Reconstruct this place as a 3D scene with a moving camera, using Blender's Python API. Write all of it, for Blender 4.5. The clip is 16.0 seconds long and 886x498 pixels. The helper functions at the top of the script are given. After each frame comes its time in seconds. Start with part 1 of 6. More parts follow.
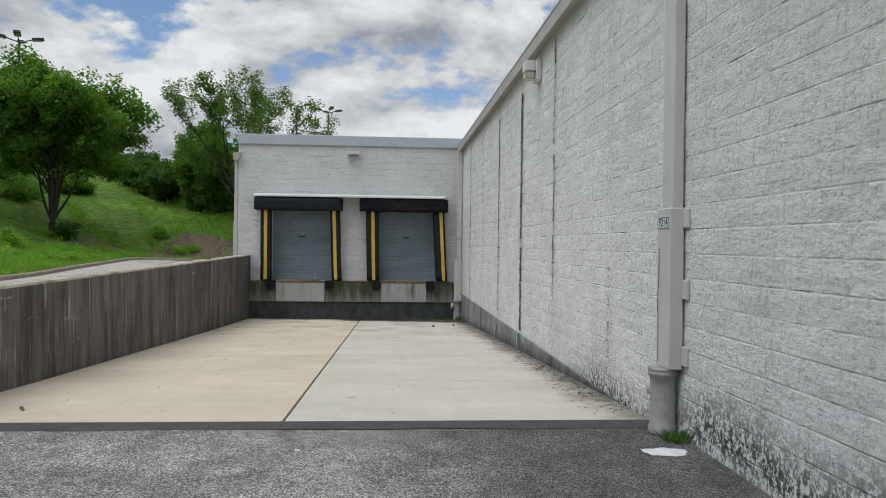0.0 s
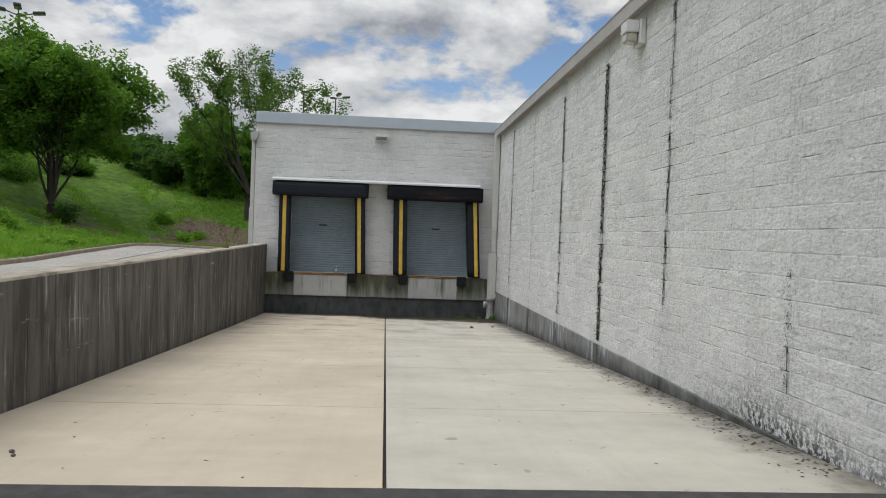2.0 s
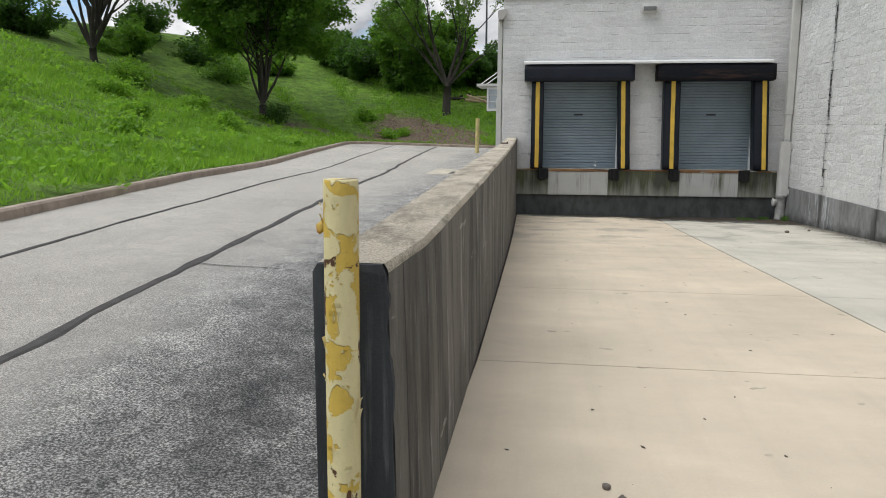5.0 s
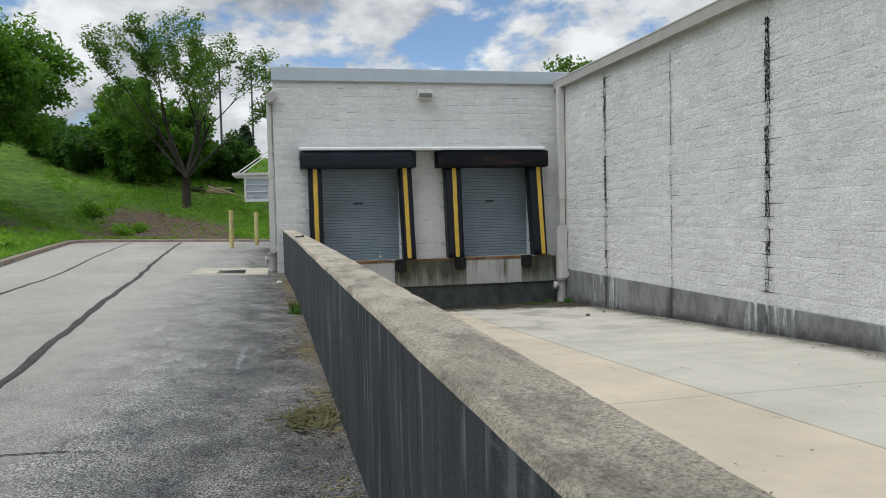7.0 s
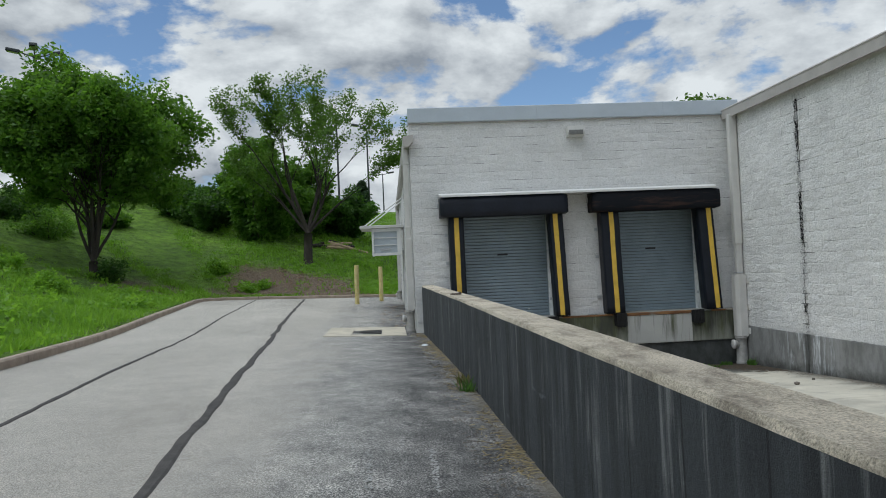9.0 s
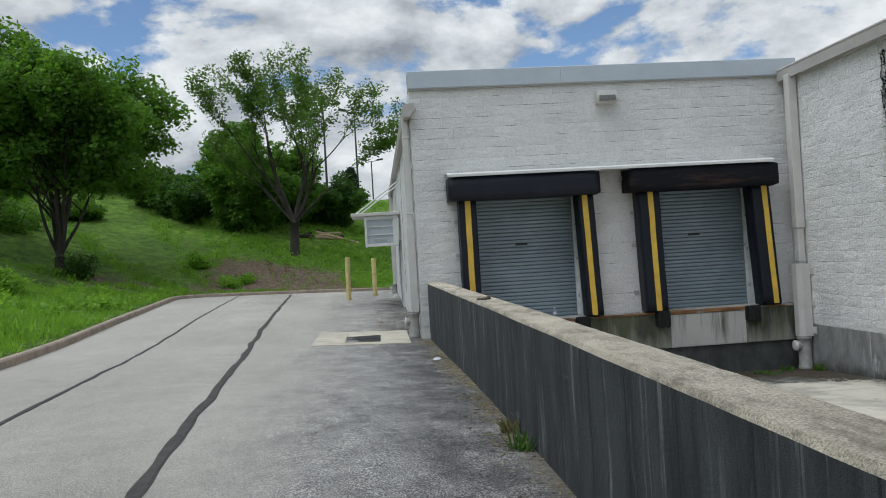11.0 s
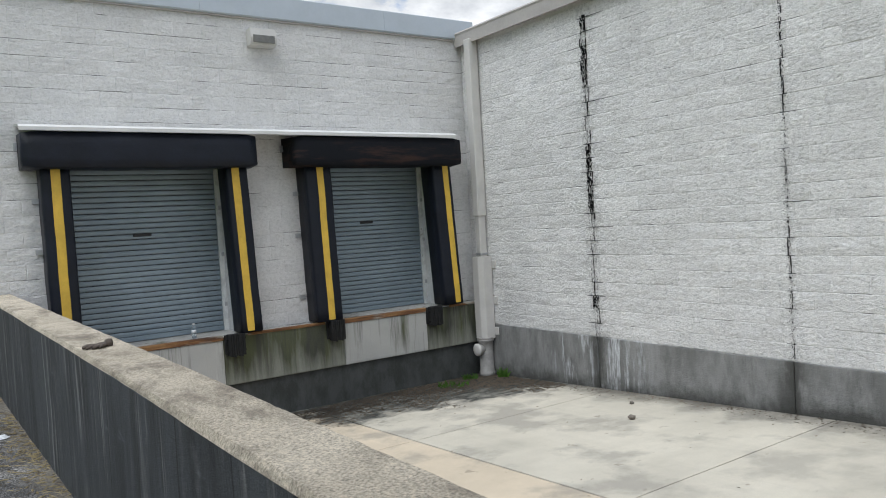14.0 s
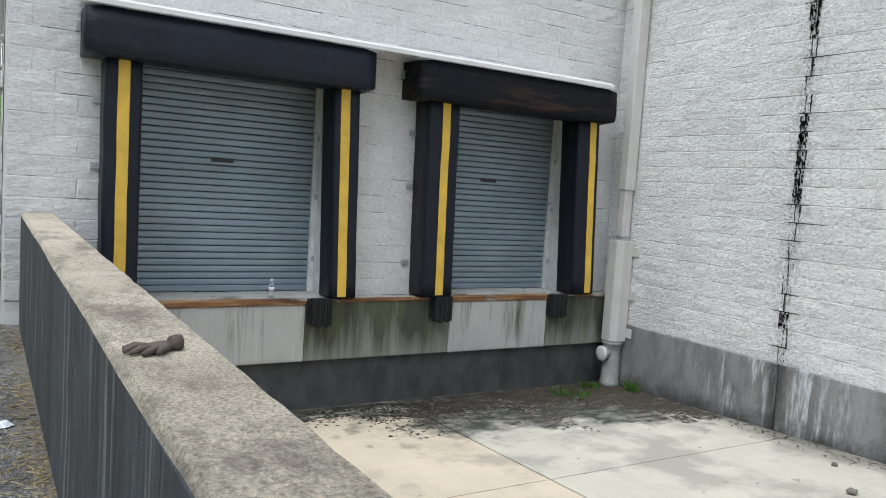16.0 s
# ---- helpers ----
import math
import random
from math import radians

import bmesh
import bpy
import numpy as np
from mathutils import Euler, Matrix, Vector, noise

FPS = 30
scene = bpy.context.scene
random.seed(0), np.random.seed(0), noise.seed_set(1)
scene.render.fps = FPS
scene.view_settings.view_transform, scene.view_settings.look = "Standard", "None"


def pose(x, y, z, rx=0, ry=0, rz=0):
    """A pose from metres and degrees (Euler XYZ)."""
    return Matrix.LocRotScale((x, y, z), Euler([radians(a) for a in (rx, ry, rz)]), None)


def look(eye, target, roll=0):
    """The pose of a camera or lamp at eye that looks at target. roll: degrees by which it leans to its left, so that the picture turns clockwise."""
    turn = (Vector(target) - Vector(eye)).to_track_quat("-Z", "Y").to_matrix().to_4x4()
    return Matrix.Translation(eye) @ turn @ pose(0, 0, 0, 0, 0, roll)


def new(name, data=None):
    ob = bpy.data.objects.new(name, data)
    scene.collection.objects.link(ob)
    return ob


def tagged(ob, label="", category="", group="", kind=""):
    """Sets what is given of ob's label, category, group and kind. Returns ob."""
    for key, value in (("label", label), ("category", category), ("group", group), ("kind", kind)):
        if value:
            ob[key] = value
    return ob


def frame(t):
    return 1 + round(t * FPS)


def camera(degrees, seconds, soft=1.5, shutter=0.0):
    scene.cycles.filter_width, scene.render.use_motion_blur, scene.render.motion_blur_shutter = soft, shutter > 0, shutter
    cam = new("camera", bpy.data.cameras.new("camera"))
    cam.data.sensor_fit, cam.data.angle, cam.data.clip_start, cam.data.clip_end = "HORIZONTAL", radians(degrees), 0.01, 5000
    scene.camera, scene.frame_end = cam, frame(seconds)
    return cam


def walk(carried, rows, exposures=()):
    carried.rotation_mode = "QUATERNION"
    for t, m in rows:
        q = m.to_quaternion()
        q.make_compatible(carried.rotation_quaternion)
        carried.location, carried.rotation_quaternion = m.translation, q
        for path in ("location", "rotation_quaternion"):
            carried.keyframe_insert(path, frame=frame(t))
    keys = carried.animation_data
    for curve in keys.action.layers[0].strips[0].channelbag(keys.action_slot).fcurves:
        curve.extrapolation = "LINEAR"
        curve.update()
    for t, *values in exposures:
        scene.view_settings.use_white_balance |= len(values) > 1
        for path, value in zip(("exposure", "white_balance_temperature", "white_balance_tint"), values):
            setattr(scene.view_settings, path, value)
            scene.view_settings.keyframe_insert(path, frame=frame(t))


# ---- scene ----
cam = camera(61.6, 16.0, soft=1.0)
PATH = [
    (0, (0.692, 0.824, 2.065), (0.836, 2.819, 2.053), 0.7),
    (0.5, (0.493, 1.375, 2.077), (0.628, 3.371, 2.088), 0.5),
    (1, (0.218, 1.92, 2.065), (0.305, 3.918, 2.068), 0.5),
    (1.5, (-0.023, 2.403, 2.059), (0.068, 4.4, 2.044), -0.1),
    (2, (-0.3, 2.939, 2.04), (-0.148, 4.933, 2.008), 2.1),
    (2.5, (-0.648, 3.396, 2.035), (-0.447, 5.385, 1.972), 1.9),
    (3, (-1.072, 3.853, 2.084), (-0.988, 5.85, 2.033), 1.7),
    (3.5, (-1.59, 4.191, 2.004), (-1.81, 6.176, 1.892), 1.2),
    (3.7, (-1.797, 4.351, 1.987), (-2.162, 6.308, 1.802), 0.2),
    (5.8, (-3.846, 5.945, 1.962), (-3.872, 7.917, 1.627), -0.1),
    (6, (-3.955, 6.14, 1.978), (-3.869, 8.113, 1.665), -1.0),
    (6.5, (-4.175, 6.70, 1.985), (-3.891, 8.669, 1.775), -2.3),
    (7, (-4.421, 7.236, 1.975), (-3.993, 9.187, 1.879), -1.3),
    (7.5, (-4.604, 7.688, 1.987), (-4.192, 9.645, 2.005), -2.1),
    (8, (-4.859, 8.338, 2.009), (-4.695, 10.328, 2.111), -0.5),
    (8.5, (-5.012, 8.866, 2.022), (-4.927, 10.862, 2.118), -1.9),
    (9, (-5.084, 9.431, 2.009), (-4.936, 11.425, 2.062), -2.5),
    (9.2, (-5.123, 9.719, 1.992), (-4.921, 11.708, 2.02), -2.1),
    (11.3, (-5.338, 12.498, 2.149), (-5.164, 14.491, 2.165), -3.4),
    (11.5, (-5.379, 12.686, 2.153), (-5.204, 14.678, 2.151), -2.5),
    (12, (-5.28, 13.318, 2.17), (-4.975, 15.295, 2.134), -0.8),
    (12.5, (-5.217, 14.016, 2.159), (-4.621, 15.925, 2.115), -1.3),
    (13, (-5.212, 14.66, 2.212), (-4.346, 16.462, 2.15), -2.2),
    (13.5, (-5.07, 15.318, 2.212), (-4.039, 17.031, 2.151), -4.2),
    (14, (-4.857, 15.954, 2.231), (-3.722, 17.599, 2.156), -3.4),
    (14.5, (-4.545, 16.577, 2.204), (-3.262, 18.108, 2.1), -0.5),
    (15, (-4.444, 17.206, 2.187), (-3.179, 18.75, 2.055), 2.2),
    (15.5, (-4.442, 17.87, 2.188), (-3.331, 19.528, 2.057), 3.0),
    (16, (-4.453, 18.485, 2.132), (-3.439, 20.202, 1.971), 3.8),
]
walk(cam, [(t, look(eye, aim, lean)) for t, eye, aim, lean in PATH], [
    (0, -0.14, 6450, 9), (3, -0.08, 6600, 10), (6, 0.2, 6600, 10), (7.2, -0.06, 6350, 8), (9, -0.2, 6200, 6), (12, 0.0, 6300, 8),
    (13.5, 0.2, 6350, 9), (14.5, 0.22, 6350, 10), (15.2, 0.32, 6300, 9), (16, 0.48, 6280, 9)])

# ---- world and sun ----
SUN_AZ, SUN_EL = 244.0, 66.0      # compass-like: degrees from +y towards +x; height
world = bpy.data.worlds.new("world")
scene.world = world
world.use_nodes = True
wn, wl = world.node_tree.nodes, world.node_tree.links
wn.clear()
w_out = wn.new("ShaderNodeOutputWorld")
w_bg = wn.new("ShaderNodeBackground")
w_sky = wn.new("ShaderNodeTexSky")
w_sky.sky_type = "NISHITA"
w_sky.sun_disc = False
w_sky.sun_elevation = radians(SUN_EL)
w_sky.sun_rotation = radians(SUN_AZ)
w_sky.altitude = 1200
w_sky.dust_density = 0.3
w_sky.ozone_density = 2.5
w_bg.inputs["Strength"].default_value = 0.135
w_co = wn.new("ShaderNodeTexCoord")
# cumulus layer, flattened towards the horizon
w_map = wn.new("ShaderNodeMapping")
w_map.inputs["Location"].default_value = (0.35, 0.2, 0.1)
w_map.inputs["Scale"].default_value = (1.0, 1.0, 1.9)
wl.new(w_co.outputs["Generated"], w_map.inputs[0])


def wnoise(scale, detail, rough, dist=0.0):
    n = wn.new("ShaderNodeTexNoise")
    n.inputs["Scale"].default_value = scale
    n.inputs["Detail"].default_value = detail
    n.inputs["Roughness"].default_value = rough
    n.inputs["Distortion"].default_value = dist
    wl.new(w_map.outputs[0], n.inputs["Vector"])
    return n


def wramp(a, b, ca=(0, 0, 0, 1), cb=(1, 1, 1, 1)):
    r = wn.new("ShaderNodeValToRGB")
    r.color_ramp.elements[0].position, r.color_ramp.elements[0].color = a, ca
    r.color_ramp.elements[1].position, r.color_ramp.elements[1].color = b, cb
    return r


w_cov = wnoise(3.3, 14, 0.57, 0.1)
w_cr = wramp(0.43, 0.475)
wl.new(w_cov.outputs["Fac"], w_cr.inputs[0])
# the same billows a little higher up: tops catch the sun, undersides are grey
w_map2 = wn.new("ShaderNodeMapping")
w_map2.inputs["Location"].default_value = (0.32, 0.19, 0.15)
w_map2.inputs["Scale"].default_value = (1.0, 1.0, 1.9)
wl.new(w_co.outputs["Generated"], w_map2.inputs[0])
w_up = wnoise(3.3, 14, 0.57, 0.1)
wl.new(w_map2.outputs[0], w_up.inputs["Vector"])
w_dif = wn.new("ShaderNodeMath"); w_dif.operation = "SUBTRACT"
wl.new(w_cov.outputs["Fac"], w_dif.inputs[0])
wl.new(w_up.outputs["Fac"], w_dif.inputs[1])
w_mid = wn.new("ShaderNodeMath"); w_mid.operation = "MULTIPLY_ADD"
wl.new(w_dif.outputs[0], w_mid.inputs[0])
w_mid.inputs[1].default_value, w_mid.inputs[2].default_value = 2.6, 0.5
w_sr = wramp(0.18, 0.74, (2.3, 2.5, 2.85, 1), (6.6, 6.7, 6.8, 1))
wl.new(w_mid.outputs[0], w_sr.inputs[0])
w_mix = wn.new("ShaderNodeMix"); w_mix.data_type = "RGBA"
wl.new(w_cr.outputs["Color"], w_mix.inputs["Factor"])
wl.new(w_sky.outputs[0], w_mix.inputs["A"])
wl.new(w_sr.outputs["Color"], w_mix.inputs["B"])
wl.new(w_mix.outputs["Result"], w_bg.inputs["Color"])
wl.new(w_bg.outputs[0], w_out.inputs[0])

sun = new("sun", bpy.data.lights.new("sun", "SUN"))
sun.data.energy = 2.6
sun.data.angle = radians(60)
sun.data.color = (0.95, 0.98, 1.0)
az, el = radians(SUN_AZ), radians(SUN_EL)
sun_way = Vector((math.sin(az) * math.cos(el), math.cos(az) * math.cos(el), math.sin(el)))
sun.matrix_world = look(sun_way * 60, (0, 0, 0))


# ---- materials ----
class Mat:
    """A node material with a principled surface and a few helpers."""

    def __init__(self, name, rough=0.8, metal=0.0):
        self.m = bpy.data.materials.new(name)
        self.m.use_nodes = True
        self.t = self.m.node_tree
        self.n, self.l = self.t.nodes, self.t.links
        self.b = self.n["Principled BSDF"]
        self.b.inputs["Roughness"].default_value = rough
        self.b.inputs["Metallic"].default_value = metal
        g = self.n.new("ShaderNodeNewGeometry")
        self.pos = g.outputs["Position"]
        self.island = g.outputs["Random Per Island"]
        self.rand = self.n.new("ShaderNodeObjectInfo").outputs["Random"]

    def link(self, a, b):
        self.l.new(a, b)

    def scaled(self, v, s):
        k = self.n.new("ShaderNodeMapping")
        k.inputs["Scale"].default_value = s
        self.link(v, k.inputs[0])
        return k.outputs[0]

    def noise(self, scale, detail=4, rough=0.55, stretch=None, dist=0.0):
        k = self.n.new("ShaderNodeTexNoise")
        k.inputs["Scale"].default_value = scale
        k.inputs["Detail"].default_value = detail
        k.inputs["Roughness"].default_value = rough
        k.inputs["Distortion"].default_value = dist
        self.link(self.scaled(self.pos, stretch) if stretch else self.pos, k.inputs["Vector"])
        return k.outputs["Fac"]

    def voronoi(self, scale, stretch=None, feature="F1"):
        k = self.n.new("ShaderNodeTexVoronoi")
        k.feature = feature
        k.inputs["Scale"].default_value = scale
        self.link(self.scaled(self.pos, stretch) if stretch else self.pos, k.inputs["Vector"])
        return k.outputs["Distance"]

    def ramp(self, v, *stops):
        k = self.n.new("ShaderNodeValToRGB")
        e = k.color_ramp.elements
        while len(e) < len(stops):
            e.new(0.5)
        for i, (p, c) in enumerate(stops):
            c = (c, c, c) if isinstance(c, (int, float)) else c
            e[i].position, e[i].color = p, (*c[:3], 1)
        self.link(v, k.inputs[0])
        return k.outputs["Color"]

    def math(self, op, a, b=0.0, clamp=False):
        k = self.n.new("ShaderNodeMath")
        k.operation, k.use_clamp = op, clamp
        for i, v in enumerate((a, b)):
            if isinstance(v, (int, float)):
                k.inputs[i].default_value = v
            else:
                self.link(v, k.inputs[i])
        return k.outputs[0]

    def axis(self, i):
        k = self.n.new("ShaderNodeSeparateXYZ")
        self.link(self.pos, k.inputs[0])
        return k.outputs[i]

    def band(self, v, lo, hi, soft):
        """1 where lo < v < hi, fading over soft."""
        a = self.math("DIVIDE", self.math("SUBTRACT", v, lo - soft / 2), soft, True)
        b = self.math("DIVIDE", self.math("SUBTRACT", hi + soft / 2, v), soft, True)
        return self.math("MULTIPLY", a, b)

    def mix(self, f, a, b, blend="MIX"):
        k = self.n.new("ShaderNodeMix")
        k.data_type, k.blend_type = "RGBA", blend
        for v, s in ((f, "Factor"), (a, "A"), (b, "B")):
            if isinstance(v, (int, float)):
                k.inputs[s].default_value = v
            elif isinstance(v, tuple):
                k.inputs[s].default_value = (*v, 1)
            else:
                self.link(v, k.inputs[s])
        return k.outputs["Result"]

    def bump(self, v, dist, strength=1.0):
        k = self.n.new("ShaderNodeBump")
        k.inputs["Distance"].default_value = dist
        k.inputs["Strength"].default_value = strength
        self.link(v, k.inputs["Height"])
        if self.b.inputs["Normal"].links:
            self.link(self.b.inputs["Normal"].links[0].from_socket, k.inputs["Normal"])
        self.link(k.outputs[0], self.b.inputs["Normal"])
        return self

    def col(self, c):
        if isinstance(c, tuple):
            self.b.inputs["Base Color"].default_value = (*c, 1)
        else:
            self.link(c, self.b.inputs["Base Color"])
        return self

    def rough(self, v):
        self.link(v, self.b.inputs["Roughness"])
        return self


def plain(name, c, rough=0.6, metal=0.0, vary=0.12, scale=6.0, bump=0.0, bscale=80.0, stretch=None):
    """A paint or metal with soft unevenness at two scales."""
    k = Mat(name, rough, metal)
    lo = tuple(v * (1 - vary) for v in c)
    hi = tuple(min(1, v * (1 + vary)) for v in c)
    a = k.ramp(k.noise(scale, 5, 0.6, stretch), (0.3, lo), (0.7, hi))
    b = k.ramp(k.noise(scale * 14, 3, 0.6), (0.3, 1 - vary * 0.6), (0.7, 1.0))
    k.col(k.mix(1.0, a, b, "MULTIPLY"))
    if bump:
        k.bump(k.noise(bscale, 4, 0.6), bump)
    return k.m


WALL_X, DOCK_Y = 3.19, 26.7
COURSE, LENGTH = 0.2032, 0.4064
JOINTS = (23.7, 20.67, 17.7, 14.8, 12.0, 9.1, 5.6)     # control joints along the long wall


def block_paint(name, c, mildew=True):
    """Old white paint on split-face blocks, with mildew at the joints and foot."""
    k = Mat(name, 0.85)
    big = k.ramp(k.noise(0.9, 6, 0.6), (0.3, tuple(v * 0.86 for v in c)), (0.72, c))
    stone = k.noise(27, 8, 0.68, (0.9, 0.9, 1.25))
    # relief shading put into the colour: hollows of the bump noise darker, tops lighter
    fine = k.ramp(stone, (0.30, 0.55 if mildew else 0.78), (0.43, 0.9 if mildew else 0.95), (0.62, 1.07))
    base = k.mix(1.0, big, fine, "MULTIPLY")
    each = k.ramp(k.island, (0.0, 0.93), (1.0, 1.04))
    base = k.mix(1.0, base, each, "MULTIPLY")
    one = k.ramp(k.rand, (0.0, 0.95), (1.0, 1.03))
    base = k.mix(1.0, base, one, "MULTIPLY")
    # faint dark specks over the stone face, stronger in patches
    pit = k.ramp(k.noise(55, 3, 0.6, (1, 1, 1.5)), (0.30, 1.0), (0.42, 0.0))
    patch = k.ramp(k.noise(1.3, 4, 0.6), (0.40, 0.03), (0.66, 0.6))
    base = k.mix(k.math("MULTIPLY", pit, patch), base, (0.26, 0.25, 0.235))
    # chipped spots
    chip = k.ramp(k.noise(9, 6, 0.75, (1, 1, 1.8)), (0.68, 0.0), (0.72, 0.7))
    base = k.mix(chip, base, (0.34, 0.325, 0.31))
    # hairlines where the bed joints have opened
    bed = k.math("MODULO", k.math("ADD", k.axis(2), 8 * COURSE - (0.385 if mildew else 0.775)), COURSE)
    hair = k.math("LESS_THAN", bed, 0.0075)
    here = k.ramp(k.noise(1.6, 5, 0.65, (1, 1, 4.0)), (0.55 if mildew else 0.52, 0.0), (0.62 if mildew else 0.58, 0.85))
    base = k.mix(k.math("MULTIPLY", hair, here), base, (0.07, 0.066, 0.06))
    if mildew:
        y, z = k.axis(1), k.axis(2)
        for j, amount in zip(JOINTS, (0.8, 0.4, 0.8, 0.97, 0.7, 0.5, 0.3)):
            near = k.band(y, j - 0.05, j + 0.05, 0.38)
            spots = k.ramp(k.noise(17, 5, 0.7, (1, 1, 0.55)), (0.49, 0.0), (0.61, amount))
            base = k.mix(k.math("MULTIPLY", near, spots), base, (0.035, 0.033, 0.03))
        # mildew patches at the foot of the wall beside the asphalt
        high = k.math("ADD", z, k.math("MULTIPLY", k.math("SUBTRACT", k.noise(0.9, 4, 0.6, (1, 1, 0.2)), 0.5), 0.8))
        high = k.math("SUBTRACT", high, k.math("MULTIPLY", k.band(y, 3.8, 6.9, 0.8), 0.24))
        foot = k.math("MULTIPLY", k.band(high, 0.1, 0.6, 0.4), k.band(y, -8.0, 10.4, 1.6))
        spots = k.ramp(k.noise(24, 6, 0.75, (1, 1, 0.8)), (0.46, 0.0), (0.52, 0.97))
        base = k.mix(k.math("MULTIPLY", foot, spots), base, (0.04, 0.04, 0.036))
    k.col(base)
    k.bump(stone, 0.022 if mildew else 0.012)
    k.bump(k.ramp(k.noise(5.5, 3, 0.55, (0.7, 0.7, 1.6)), (0.35, 0.0), (0.65, 1.0)), 0.007)
    return k.m


M_WALL = block_paint("painted_split_block", (0.755, 0.745, 0.725))
M_DOCK = block_paint("painted_dock_block", (0.655, 0.645, 0.635), False)
M_MORTAR = plain("painted_mortar", (0.66, 0.65, 0.63), 0.9, vary=0.15, scale=3, bump=0.006)


def stained_concrete(name, c, dark, streak=0.8, zscale=0.12, rough=0.88, joints=False, lighter=None, damp=(), more=0.0):
    """Grey concrete with stains that have run down its face."""
    k = Mat(name, rough)
    big = k.ramp(k.noise(1.1, 6, 0.6), (0.32, tuple(v * 0.75 for v in c)), (0.7, c))
    grain = k.ramp(k.noise(90, 4, 0.7), (0.3, 0.82), (0.65, 1.0))
    base = k.mix(1.0, big, grain, "MULTIPLY")
    run = k.ramp(k.noise(3.2, 7, 0.66, (1, 1, zscale * 1.6)), (0.43, 0.0), (0.61, streak))
    base = k.mix(run, base, dark)
    broken = k.ramp(k.noise(1.4, 5, 0.6), (0.42, 0.0), (0.6, 1.0))
    thin = k.math("MULTIPLY", broken, k.ramp(k.noise(12, 6, 0.66, (1, 1, zscale * 0.8)), (0.5, 0.0), (0.68, streak * 0.9)))
    base = k.mix(thin, base, tuple(v * 0.8 for v in dark))
    if joints:
        # marks of the form boards
        form = k.math("LESS_THAN", k.math("MODULO", k.math("ADD", k.axis(1), 0.1), 0.61), 0.014)
        base = k.mix(k.math("MULTIPLY", form, 0.85), base, tuple(v * 0.45 for v in dark))
        board = k.math("LESS_THAN", k.math("MODULO", k.math("ADD", k.axis(1), 0.37), 0.61), 0.008)
        gate = k.ramp(k.noise(0.8, 3, 0.6, (1, 1, 0.3)), (0.45, 0.0), (0.55, 0.8))
        base = k.mix(k.math("MULTIPLY", board, gate), base, tuple(v * 0.5 for v in dark))
        # chalky scrapes left along the face
        scrape = k.ramp(k.noise(2.2, 6, 0.7, (1, 0.55, 3.0)), (0.64, 0.0), (0.69, 0.5))
        base = k.mix(scrape, base, tuple(min(0.5, v * 2.6) for v in c))
    if lighter:
        pale = k.ramp(k.noise(8 if damp else 11, 6, 0.68, (1, 1, zscale * 0.5)), (0.61 - more * (3 if damp else 1), 0.0), (0.72 - more, 0.85))
        high = k.ramp(k.noise(1.7, 4, 0.6), (0.45 - more, 0.0), (0.6, 1.0))
        pale = k.math("MULTIPLY", pale, 0.9) if damp else k.math("MULTIPLY", pale, high)
        if damp:
            y = k.axis(1)
            limy = k.math("MAXIMUM", k.band(y, 22.9, 24.6, 0.5), k.math("MAXIMUM", k.band(y, 16.9, 18.3, 0.5), k.band(y, 14.2, 15.3, 0.5)))
            pale = k.math("MULTIPLY", k.math("MULTIPLY", limy, 1.6), pale, True)
        base = k.mix(pale, base, lighter)
    if damp:
        # splash dirt that climbs from the sloping floor
        rise = k.math("ADD", k.axis(2), k.math("MULTIPLY", k.math("SUBTRACT", k.axis(1), 16.26), 0.0508))
        rise = k.math("ADD", rise, k.math("MULTIPLY", k.math("SUBTRACT", k.noise(2.6, 6, 0.7), 0.5), 0.55))
        splash = k.math("MULTIPLY", k.math("SUBTRACT", 0.2, rise), 5.0, True)
        base = k.mix(k.math("MULTIPLY", splash, 0.85), base, (0.04, 0.04, 0.034))
    for j in damp:
        patch = k.math("MULTIPLY", k.band(k.axis(1), j - 0.14, j + 0.14, 0.3), k.ramp(k.noise(5, 6, 0.65, (1, 1, 0.4)), (0.34, 0.0), (0.5, 0.9)))
        base = k.mix(patch, base, (0.03, 0.03, 0.025))
    k.col(base)
    k.bump(k.noise(30, 5, 0.65), 0.006)
    k.bump(k.noise(160, 3, 0.6), 0.003)
    return k.m


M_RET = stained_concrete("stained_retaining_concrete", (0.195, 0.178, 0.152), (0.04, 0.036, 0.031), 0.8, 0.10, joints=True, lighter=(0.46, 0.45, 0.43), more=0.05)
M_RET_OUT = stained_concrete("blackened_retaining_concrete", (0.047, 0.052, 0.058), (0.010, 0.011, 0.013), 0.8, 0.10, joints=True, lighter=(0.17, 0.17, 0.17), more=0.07)


